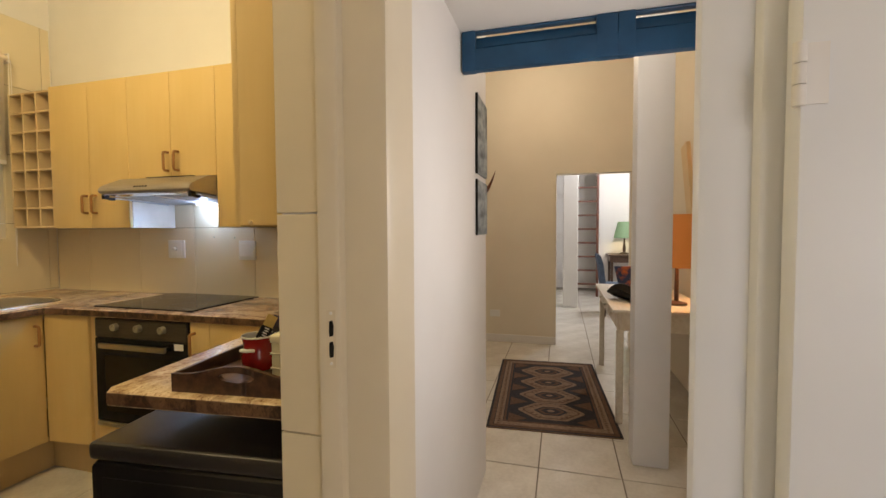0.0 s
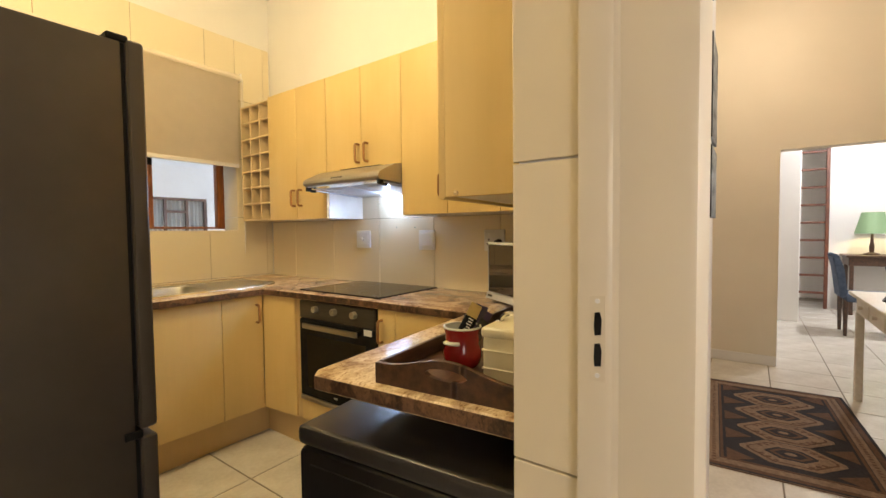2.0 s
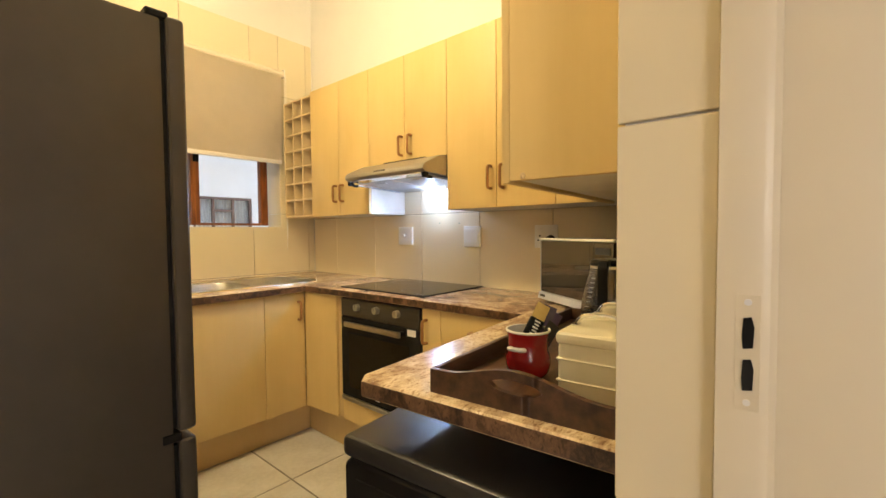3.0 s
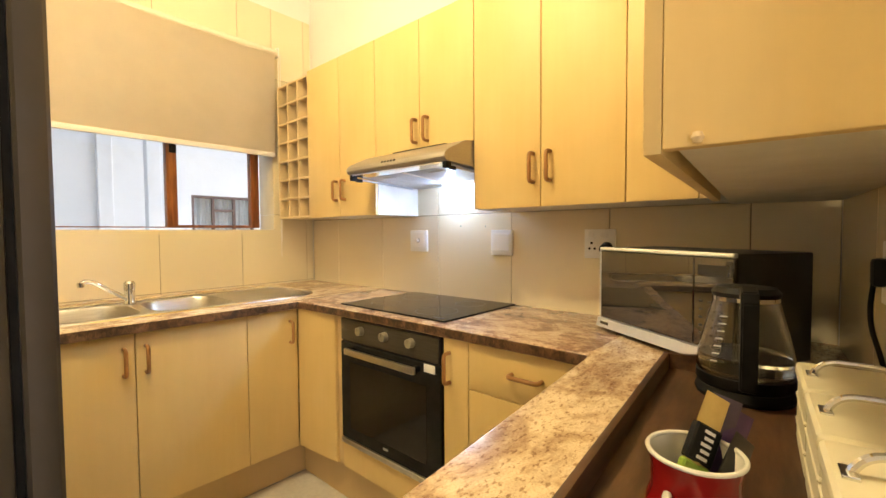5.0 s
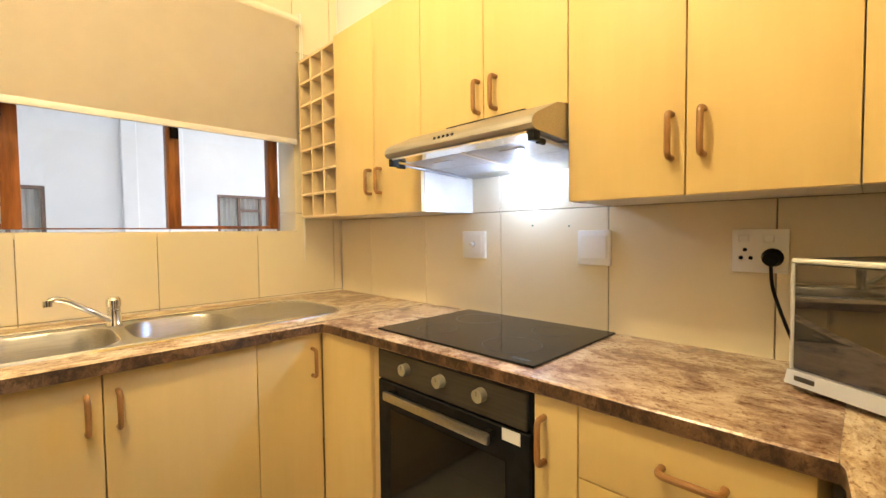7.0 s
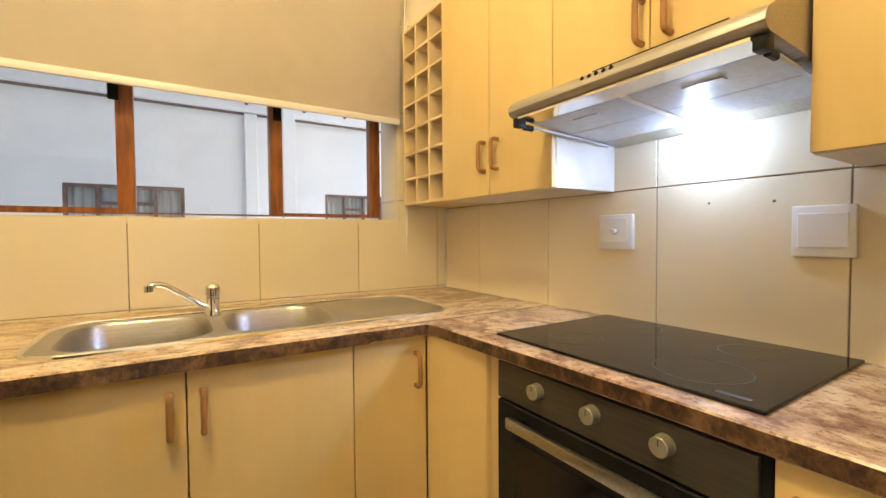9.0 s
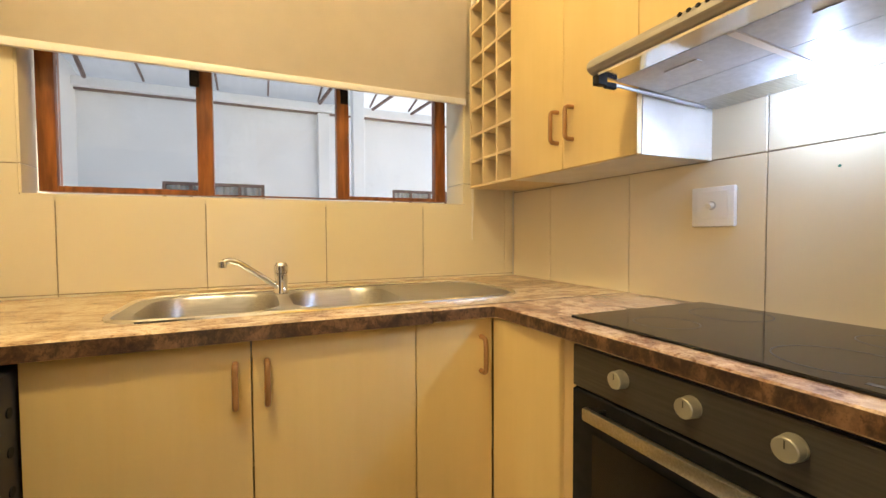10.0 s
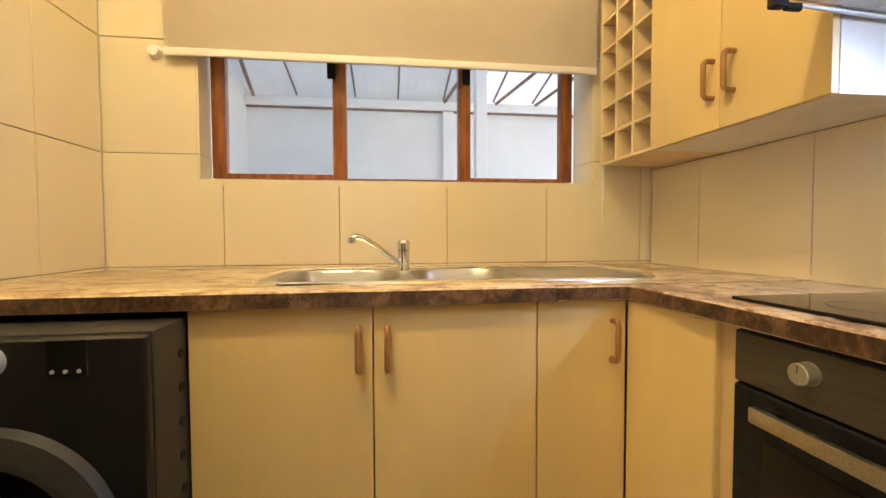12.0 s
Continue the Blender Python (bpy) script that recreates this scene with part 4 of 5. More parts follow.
# sockets and switches on the cooker wall
switch_kind = (("wall_switch", -1.0725, 1.226, 0.127, 0.116), ("wall_switch", -1.6145, 1.2225, 0.117, 0.119))
for n, y, z, w, h in switch_kind:
    t = thing(n, (0, y, z), "white plastic wall switch plate on the tiles", "switch", "wall plates")
    part("plate", box(-0.014, 0.0, y - w / 2, y + w / 2, z - h / 2, z + h / 2, 0.004, 2), SWITCH, t)
    if y > -1.3:
        part("rocker", box(-0.0155, -0.013, y - 0.045, y + 0.045, z - 0.036, z + 0.046, 0.001), SWITCH, t)
        part("toggle_seat", rod(bmesh.new(), (-0.0165, y, z + 0.003), (-0.015, y, z + 0.003), 0.013, seg=20), SILVER, t)
        part("toggle", rod(bmesh.new(), (-0.017, y + 0.0, z + 0.005), (-0.032, y + 0.0, z + 0.0), 0.009), SWITCH, t)
    else:
        part("rocker", box(-0.0165, -0.013, y - 0.046, y + 0.046, z - 0.038, z + 0.042, 0.0015), SWITCH, t)
socket = thing("wall_socket", (0, -2.075, 1.222), "white three-pin wall socket with a black plug", "socket", "wall plates")
part("plate", box(-0.010, 0.0, -2.137, -2.013, 1.164, 1.28, 0.003, 2), SWITCH, socket)
for y, z in ((-2.043, 1.225), (-2.034, 1.203), (-2.056, 1.203)):
    part("pin_hole", rod(bmesh.new(), (-0.0112, y, z), (-0.009, y, z), 0.005), BLACK, socket)
for y in (-2.04, -2.095):
    part("rocker", box(-0.014, -0.009, y - 0.012, y + 0.012, 1.245, 1.266, 0.002), SWITCH, socket)
plug = part("plug", rod(bmesh.new(), (-0.008, -2.103, 1.205), (-0.045, -2.103, 1.202), 0.025, 0.017, 16), BLACK, socket, "round black plug")
part("cord", tube(bmesh.new(), arc([(-0.04, -2.103, 1.20), (-0.05, -2.108, 1.13), (-0.03, -2.13, 1.05), (-0.02, -2.16, 0.96)], 6, 0.03), 0.004, 8), BLACK, plug)

PLUG = material("green_wall_plug", 0.5, 0.0, (0.03, 0.16, 0.09))[0]
for y, z in ((-1.363, 1.303), (-1.516, 1.299)):
    solo("wall_plug", rod(bmesh.new(), (0.002, y, z), (-0.002, y, z), 0.004, 0.003, 10), PLUG, "small green plastic plug stuck in the tiles", "wall plug", "wall plugs", base=(0, y, z))

# roller blind
blind = thing("roller_blind", (-1.18, -0.03, 2.44), "cream roller blind half drawn over the window", "blind")
BX0, BX1 = -2.068, -0.292
part("roller", rod(bmesh.new(), (BX0 - 0.01, -0.035, 2.445), (BX1 + 0.02, -0.035, 2.445), 0.026, seg=20), BLIND, blind)
bm = bmesh.new()
vs = []
for k in range(41):
    row = []
    for j in range(9):
        x, z = BX0 + (BX1 - BX0) * k / 40, 1.80 + (2.45 - 1.80) * j / 8
        row.append(bm.verts.new((x, -0.058 + 0.0022 * math.sin(x * 5.2 + j * 0.5) + 0.026 * (1 - j / 8), z)))
    vs.append(row)
for p, q in zip(vs, vs[1:]):
    for j in range(8):
        bm.faces.new((p[j], q[j], q[j + 1], p[j + 1]))
bmesh.ops.solidify(bm, geom=bm.faces[:], thickness=0.0015)
part("fabric", bm, BLIND, blind)
part("bottom_bar", box(BX0, BX1, -0.042, -0.024, 1.772, 1.802, 0.006, 2), BAR_WHITE, blind, "cream plastic bottom bar")
part("bracket", box(BX1 + 0.018, BX1 + 0.03, -0.06, 0.0, 2.42, 2.48, 0.003), BAR_WHITE, blind)
for dx in (0.0, 0.012):
    part("cord", tube(bmesh.new(), [(BX1 + 0.024 + dx, -0.055, 2.44), (BX1 + 0.022 + dx, -0.052, 1.8), (BX1 + 0.024 + dx * 0.4, -0.05, 1.12 + dx * 8)], 0.0022, 6), BAR_WHITE, blind)
hook = thing("cord_knob", (-2.11, -0.01, 1.79), "small round cream cord knob on the tiles", "knob")
part("knob", rod(bmesh.new(), (-2.11, 0.0, 1.79), (-2.11, -0.03, 1.79), 0.027, 0.02, 16), BAR_WHITE, hook)

# washing machine
wm = thing("washing_machine", (-1.99, -0.63, 0), "dark grey front-loading washing machine under the worktop", "washing machine")
part("body", box(-2.29, -1.692, -0.90, -0.33, 0.015, 0.878, 0.012, 2), CASING, wm)
front = part("front", box(-2.286, -1.696, -0.922, -0.898, 0.02, 0.872, 0.012, 3), DARK_ENAMEL, wm)
part("display", box(-1.875, -1.803, -0.9245, -0.9215, 0.797, 0.868, 0.001), BLACK_GLASS, front)
for k in range(3):
    part("button", rod(bmesh.new(), (-1.865 + 0.024 * k, -0.9245, 0.806), (-1.865 + 0.024 * k, -0.927, 0.806), 0.004, seg=10), SILVER, front)
part("dial", rod(bmesh.new(), (-1.975, -0.922, 0.83), (-1.975, -0.945, 0.83), 0.030, 0.026, 24), SILVER, front)
bm = bmesh.new()
prof = [(0.17, 0.0), (0.175, 0.028), (0.20, 0.038), (0.235, 0.022), (0.243, 0.0)]
lathe(bm, prof, (0, 0, 0), 48)
bmesh.ops.delete(bm, geom=[f for f in bm.faces if len(f.verts) > 8], context="FACES_ONLY")
bmesh.ops.transform(bm, matrix=Matrix.Translation((-1.99, -0.922, 0.46)) @ Matrix.Rotation(radians(90), 4, "X"), verts=bm.verts[:])
part("porthole_ring", bm, CASING, front, "grey metal porthole ring")
bm = bmesh.new()
lathe(bm, [(0.0, 0.02), (0.10, 0.014), (0.172, 0.002)], (0, 0, 0), 48)
bmesh.ops.transform(bm, matrix=Matrix.Translation((-1.99, -0.924, 0.46)) @ Matrix.Rotation(radians(90), 4, "X"), verts=bm.verts[:])
part("porthole_glass", bm, BLACK_GLASS, front)
for k in range(6):
    part("vent", rod(bmesh.new(), (-1.692, -0.79, 0.80 - 0.08 * k), (-1.6895, -0.79, 0.80 - 0.08 * k), 0.011, seg=12), BLACK, wm)

# fridge freezer
fridge = thing("fridge_freezer", (-1.95, -1.75, 0), "dark graphite fridge freezer with two closed doors", "fridge")
part("body", box(-2.30, -1.646, -1.966, -1.425, 0.03, 1.735, 0.006, 2), GRAPHITE, fridge)
for z0, z1 in ((0.05, 0.765), (0.783, 1.745)):
    d = part("door", box(-1.637, -1.598, -1.970, -1.421, z0, z1, 0.012, 3), GRAPHITE, fridge)
    part("gasket", box(-1.647, -1.636, -1.958, -1.433, z0 + 0.01, z1 - 0.012), BLACK, d, "black rubber gasket")
part("hinge", box(-1.67, -1.632, -1.972, -1.92, 0.764, 0.784, 0.002), BLACK, fridge)
part("hinge", box(-1.675, -1.630, -1.966, -1.92, 1.735, 1.752, 0.003), BLACK, fridge)
for x in (-2.2, -1.75):
    for y in (-1.88, -1.5):
        part("foot", rod(bmesh.new(), (x, y, 0.0), (x, y, 0.035), 0.02), BLACK, fridge)

# dark appliance under the inner worktop
dryer = thing("tumble_dryer", (0.36, 0.3, 0), "dark grey appliance with rounded top under the worktop", "appliance")
part("body", box(0.084, 0.66, 0.015, 0.588, 0.02, 0.752, 0.014, 3), DARK_ENAMEL, dryer)
part("top", box(0.080, 0.664, 0.008, 0.596, 0.756, 0.803, 0.016, 4), DRYER_TOP_SHEEN, dryer, "dark grey rounded top panel, paler for its reflected sheen")
part("front", box(0.088, 0.652, 0.580, 0.595, 0.03, 0.741, 0.012, 3), DARK_ENAMEL, dryer)
part("side_panel", box(0.080, 0.090, 0.05, 0.555, 0.06, 0.715, 0.004, 2), DARK_ENAMEL, dryer)
for x in (0.13, 0.6):
    for y in (0.08, 0.5):
        part("foot", rod(bmesh.new(), (x, y, 0), (x, y, 0.025), 0.02), BLACK, dryer)
skewed(dryer)

# ---- on the inner worktop ----
tray = thing("tea_tray", (0.55, 0.2, CT), "dark wooden tray with wavy ends and oval hand holes", "tray")
TP0, TP1, TQ0, TQ1 = 0.113, 0.915, 0.012, 0.372
part("base", box(TP0 + 0.012, TP1 - 0.012, TQ0 + 0.012, TQ1 - 0.012, CT, CT + 0.010), DARK_WOOD, tray)
for q0, q1 in ((TQ0, TQ0 + 0.012), (TQ1 - 0.012, TQ1)):
    part("side", box(TP0 + 0.012, TP1 - 0.012, q0, q1, CT, CT + 0.048, 0.003, 2), DARK_WOOD, tray)


for p in (TP0, TP1 - 0.012):
    bm = bmesh.new()
    n, mid, half = 36, (TQ0 + TQ1) / 2, (TQ1 - TQ0) / 2
    for k in range(n):
        q0, q1 = TQ0 + (TQ1 - TQ0) * k / n, TQ0 + (TQ1 - TQ0) * (k + 1) / n
        def top_at(q):
            return CT + 0.046 + 0.026 * (0.5 + 0.5 * math.cos(math.pi * min(1, abs(q - mid) / half / 0.85)))
        def hole_at(q):
            return 0.012 * max(0.0, 1 - ((q - mid) / 0.05) ** 2) ** 0.5
        zc = CT + 0.044
        lows = [(CT, CT, zc - hole_at(q0), zc - hole_at(q1)), (zc + hole_at(q0), zc + hole_at(q1), top_at(q0), top_at(q1))]
        for a0, a1, b0, b1 in lows:
            if max(b0 - a0, b1 - a1) < 1e-4:
                continue
            vs = [bm.verts.new(c) for c in ((p, q0, a0), (p, q1, a1), (p, q1, b1), (p, q0, b0), (p + 0.012, q0, a0), (p + 0.012, q1, a1), (p + 0.012, q1, b1), (p + 0.012, q0, b0))]
            for f in ((0, 1, 2, 3), (7, 6, 5, 4), (3, 2, 6, 7), (0, 4, 5, 1), (0, 3, 7, 4), (1, 5, 6, 2)):
                bm.faces.new([vs[i] for i in f])
    bmesh.ops.remove_doubles(bm, verts=bm.verts[:], dist=1e-5)
    part("end", bm, DARK_WOOD, tray)
skewed(tray)

TZ = CT + 0.010
for k in range(3):
    p0 = 0.185 + 0.150 * k
    tin = thing("storage_tin", (p0 + 0.07, 0.09, TZ), "cream enamel storage tin with ridges and a loop handle", "tin", "tea tins")
    part("body", box(p0, p0 + 0.14, 0.022, 0.144, TZ, TZ + 0.108, 0.012, 3), TIN, tin)
    for z in (0.036, 0.074):
        part("ridge", box(p0 - 0.0015, p0 + 0.1415, 0.0205, 0.1455, TZ + z, TZ + z + 0.005, 0.002), TIN, tin)
    part("lid", box(p0 - 0.003, p0 + 0.143, 0.019, 0.147, TZ + 0.102, TZ + 0.125, 0.010, 3), TIN, tin)
    part("handle", tube(bmesh.new(), arc([(p0 + 0.07, 0.045, TZ + 0.123), (p0 + 0.07, 0.052, TZ + 0.146), (p0 + 0.07, 0.126, TZ + 0.146), (p0 + 0.07, 0.133, TZ + 0.123)], 6, 0.022), 0.004, 8), CHROME, tin, "bent chrome handle")
    for q in (0.045, 0.133):
        part("handle_plate", box(p0 + 0.058, p0 + 0.082, q - 0.006, q + 0.006, TZ + 0.124, TZ + 0.128, 0.001), CHROME, tin)
    skewed(tin)

pot = thing("enamel_pot", (-1.185, -2.635, TZ), "small red enamel pot with white inside holding sachets", "pot")
PC = (-1.185, -2.635, TZ)
part("body", lathe(bmesh.new(), [(0.0, 0.0), (0.034, 0.0), (0.043, 0.010), (0.047, 0.026), (0.046, 0.042), (0.041, 0.056), (0.042, 0.080), (0.045, 0.095)], PC, caps=False), RED, pot)
part("lining", lathe(bmesh.new(), [(0.0, 0.006), (0.038, 0.012), (0.043, 0.03), (0.038, 0.056), (0.039, 0.080), (0.0435, 0.095)], PC, caps=False), ENAMEL, pot, "white enamel lining")
bm = bmesh.new()
ringpts = [(PC[0] + 0.0445 * math.cos(a), PC[1] + 0.0445 * math.sin(a), TZ + 0.0955) for a in (2 * math.pi * k / 32 for k in range(33))]
tube(bm, ringpts, 0.0026, 8)
part("rim", bm, ENAMEL, pot, "chipped white rim")
part("handle", tube(bmesh.new(), arc([(PC[0] - 0.041, PC[1] + 0.016, TZ + 0.062), (PC[0] - 0.060, PC[1] + 0.012, TZ + 0.066), (PC[0] - 0.060, PC[1] - 0.012, TZ + 0.066), (PC[0] - 0.041, PC[1] - 0.016, TZ + 0.062)], 5, 0.008), 0.0045, 8), ENAMEL, pot)
LIME = speckled("lime_print", (0.14, 0.30, 0.03), (0.30, 0.42, 0.05), 20, 0.35)
SACHETS = (((-0.016, 0.012), 0.128, 33, 6, (0.50, 0.36, 0.10), (0.62, 0.46, 0.16), "gold and black"), ((0.006, -0.006), 0.112, 38, -10, (0.025, 0.008, 0.045), (0.06, 0.025, 0.10), "purple"),
           ((-0.010, -0.016), 0.092, 42, 14, (0.012, 0.012, 0.014), (0.04, 0.035, 0.035), "black"), ((0.012, 0.002), 0.118, 30, -22, (0.018, 0.012, 0.022), (0.05, 0.03, 0.06), "dark violet"))
for (dx, dy), hh, rx, ry, d, l, word in SACHETS:
    s = thing("sachet", (PC[0] + dx, PC[1] + dy, TZ + 0.035), word + " paper sachet standing in the red pot", "sachet", "sachets in the pot")
    m = speckled(word.split()[0] + "_sachet_foil", d, l, 30, 0.3)
    bm = bmesh.new()
    n = 8
    front, back = [], []
    for k in range(n + 1):
        z = hh * k / n
        bulge = 0.0045 * math.sin(math.pi * k / n)
        w = 0.015
        front.append([bm.verts.new((PC[0] + dx + x, PC[1] + dy + bulge * c, TZ + 0.035 + z)) for x, c in ((-w, 0.15), (0, 1), (w, 0.15))])
        back.append([bm.verts.new((PC[0] + dx + x, PC[1] + dy - 0.0006 - bulge * c, TZ + 0.035 + z)) for x, c in ((-w, 0.15), (0, 1), (w, 0.15))])
    for rows, flip in ((front, 1), (back, 0)):
        for a, b in zip(rows, rows[1:]):
            for k in range(2):
                f = (a[k], a[k + 1], b[k + 1], b[k])
                bm.faces.new(f[::-1] if flip else f)
    part("packet", bm, m, s)
    if word.startswith("gold"):
        x, y = PC[0] + dx, PC[1] + dy
        part("print_band", box(x - 0.0162, x + 0.0162, y - 0.0058, y + 0.0052, TZ + 0.088, TZ + 0.128, 0.002), BLACK, s)
        for k in range(5):
            part("print_mark", box(x - 0.006 + 0.002 * (k % 2), x + 0.007, y - 0.0062, y + 0.0056, TZ + 0.092 + 0.007 * k, TZ + 0.0955 + 0.007 * k), SWITCH, s)
        part("print_band", box(x - 0.0162, x + 0.0162, y - 0.0056, y + 0.0050, TZ + 0.066, TZ + 0.087, 0.002), LIME, s)
    lean_axis = Vector((0.35, 0.93, 0.0))
    s.matrix_basis = Matrix.Translation(s["base"]) @ Matrix.Rotation(radians(rx), 4, lean_axis) @ Matrix.Rotation(radians(ry), 4, "Z") @ Matrix.Rotation(radians(-48), 4, "Z")

kettle = thing("kettle", (-0.66, -2.62, TZ), "glass electric kettle with black handle and lid, part filled", "kettle")
KC = (-0.66, -2.62, TZ)
part("power_base", lathe(bmesh.new(), [(0.0, 0.0), (0.082, 0.0), (0.085, 0.008), (0.080, 0.022), (0.0, 0.022)], KC), BLACK, kettle)
part("foot_ring", lathe(bmesh.new(), [(0.0, 0.023), (0.080, 0.023), (0.083, 0.03), (0.083, 0.046), (0.0, 0.046)], KC), BLACK, kettle)
part("jug", lathe(bmesh.new(), [(0.0, 0.047), (0.079, 0.047), (0.083, 0.056), (0.080, 0.085), (0.070, 0.13), (0.058, 0.175), (0.053, 0.196), (0.0515, 0.196), (0.0565, 0.174), (0.0685, 0.13), (0.0785, 0.085), (0.081, 0.057), (0.077, 0.049), (0.0, 0.049)], KC, 40), GLASS, kettle, "clear glass jug")
part("water", lathe(bmesh.new(), [(0.0, 0.0495), (0.0765, 0.0495), (0.0805, 0.057), (0.0785, 0.082), (0.0, 0.082)], KC, 40), WATER, kettle)
part("collar", lathe(bmesh.new(), [(0.053, 0.188), (0.0555, 0.188), (0.0555, 0.200), (0.053, 0.200)], KC, 40, False), CHROME, kettle)
part("lid", lathe(bmesh.new(), [(0.0, 0.196), (0.056, 0.196), (0.058, 0.204), (0.05, 0.214), (0.0, 0.220)], KC, 40), BLACK, kettle)
hd = Vector((-0.985, -0.17, 0))
side = Vector((0.17, -0.985, 0))
bm = bmesh.new()
prof = [(0.02, 0.205), (0.06, 0.222), (0.10, 0.215), (0.113, 0.195), (0.112, 0.12), (0.104, 0.035), (0.09, 0.03), (0.088, 0.06), (0.094, 0.12), (0.093, 0.178), (0.082, 0.196), (0.04, 0.196)]
c = Vector(KC)
prism(bm, [c + hd * r + Vector((0, 0, z)) - side * 0.0135 for r, z in prof], side * 0.027)
bmesh.ops.bevel(bm, geom=bm.edges[:], offset=0.003, segments=2, affect="EDGES")
part("handle", bm, BLACK, kettle, "thick black handle")
for k in range(7):
    z = 0.075 + 0.014 * k
    r = 0.0815 - 0.30 * max(0, z - 0.075)
    a = radians(150)
    p = c + Vector((r * math.cos(a), r * math.sin(a), z))
    part("scale_mark", box(p.x - 0.001, p.x + 0.001, p.y - 0.006, p.y + 0.006, p.z - 0.0008, p.z + 0.0008), SWITCH, kettle)

# microwave, set at an angle
mwave = thing("microwave_oven", (0, 0, 0), "silver microwave with mirrored glass door set at an angle", "microwave")
MW, MD, MZ0, MZ1 = 0.50, 0.25, CT + 0.012, 1.217
# dark casing colour stands in for the shade beside the microwave
part("casing", box(0.0, MW, 0.014, MD, MZ0, MZ1, 0.006, 2), CASING, mwave, "casing coloured dark grey for the shade it stands in")
part("top_trim", box(0.0, MW, 0.0, 0.016, MZ1 - 0.010, MZ1 + 0.001, 0.003), SWITCH, mwave)
part("bottom_trim", prism(bmesh.new(), [(0.0, 0.015, MZ0 - 0.002), (0.0, -0.012, MZ0 + 0.002), (0.0, -0.004, MZ0 + 0.030), (0.0, 0.015, MZ0 + 0.032)], (MW, 0, 0)), SILVER, mwave)
part("end_trim", box(0.0, 0.008, 0.0, 0.015, MZ0 + 0.032, MZ1 - 0.010, 0.002), SILVER, mwave)
mdoor = part("door", box(0.008, 0.388, 0.001, 0.014, MZ0 + 0.033, MZ1 - 0.011, 0.002), MIRROR_GLASS, mwave, "mirrored dark glass door")
mpanel = part("control_panel", box(0.390, MW, 0.001, 0.014, MZ0 + 0.033, MZ1 - 0.011, 0.002), MIRROR_GLASS, mwave, "dark glass control panel")
part("display", box(0.402, MW - 0.014, -0.0002, 0.001, MZ1 - 0.055, MZ1 - 0.03), CASING, mpanel)
for i in range(3):
    for j in range(6):
        part("button_mark", box(0.407 + 0.026 * i, 0.416 + 0.026 * i, -0.0004, 0.001, MZ0 + 0.045 + 0.02 * j, MZ0 + 0.050 + 0.02 * j), OVEN_PANEL, mpanel)
part("badge", box(0.02, 0.06, -0.0105, -0.0085, MZ0 + 0.012, MZ0 + 0.022), OVEN_PANEL, mwave)
for x in (0.05, MW - 0.05):
    for y in (0.05, MD - 0.04):
        part("foot", rod(bmesh.new(), (x, y, CT), (x, y, MZ0 + 0.003), 0.014), BLACK, mwave)
ma = math.atan2(-0.835, -0.55)
mwave.matrix_basis = Matrix.Translation((-0.235, -2.163, 0)) @ Matrix.Rotation(ma, 4, "Z")

sock2 = thing("wall_socket", (0.84, 0, 1.19), "white wall socket with a black plug and cord", "socket", "wall plates")
part("plate", box(0.78, 0.90, 0.0, 0.010, 1.135, 1.25, 0.003, 2), SWITCH, sock2)
part("plug", box(0.825, 0.855, 0.010, 0.034, 1.17, 1.22, 0.008, 2), BLACK, sock2, "black moulded plug")
part("cord", tube(bmesh.new(), arc([(0.84, 0.03, 1.175), (0.84, 0.036, 1.11), (0.80, 0.02, 1.04), (0.76, 0.012, 0.945)], 6, 0.04), 0.004, 8), BLACK, sock2)
skewed(sock2)

# ---- hall and beyond ----
post = solo("post", box(0.36, 0.52, -4.05, -3.862, 0, 4.2, 0.012, 2), DOOR_WHITE, "square white painted post standing in the hall", "post", base=(0.44, -3.97, 0))
RUG_C = rug_wool("tan_wool", (0.15, 0.095, 0.060), (0.27, 0.18, 0.115))
RUG_D = rug_wool("navy_wool", (0.010, 0.009, 0.012), (0.022, 0.019, 0.024))
RUG_B = rug_wool("brown_wool", (0.075, 0.035, 0.018), (0.13, 0.065, 0.035))
rug = thing("rug", (1.42, -3.37, 0), "tan and navy woven rug with a row of medallions", "rug")
RM = Matrix.Translation((1.417, -3.374, 0)) @ Matrix.Rotation(radians(3.3), 4, "Z")


def on_rug(bm):
    bmesh.ops.transform(bm, matrix=RM, verts=bm.verts[:])
    return bm


L, Wd = 0.775, 0.44
part("ground", on_rug(box(-L, L, -Wd, Wd, 0.0, 0.006, 0.002)), RUG_D, rug)
for a, b, mat in ((0.0, 0.018, RUG_D), (0.018, 0.045, RUG_B), (0.05, 0.105, RUG_C), (0.11, 0.125, RUG_B)):
    bm = bmesh.new()
    for s in (-1, 1):
        bx(bm, -L + a, L - a, s * (Wd - a), s * (Wd - b), 0.006, 0.0075)
        bx(bm, s * (L - a), s * (L - b), -Wd + b, Wd - b, 0.006, 0.0075)
    part("border", on_rug(bm), mat, rug)
for s in (-1, 1):
    for k in range(46):
        x = -L + 0.03 + k * 0.0325
        y = s * (Wd - 0.079)
        part("border_mark", on_rug(box(x, x + 0.014, y - 0.009, y + 0.009, 0.0075, 0.0085)), RUG_B, rug)
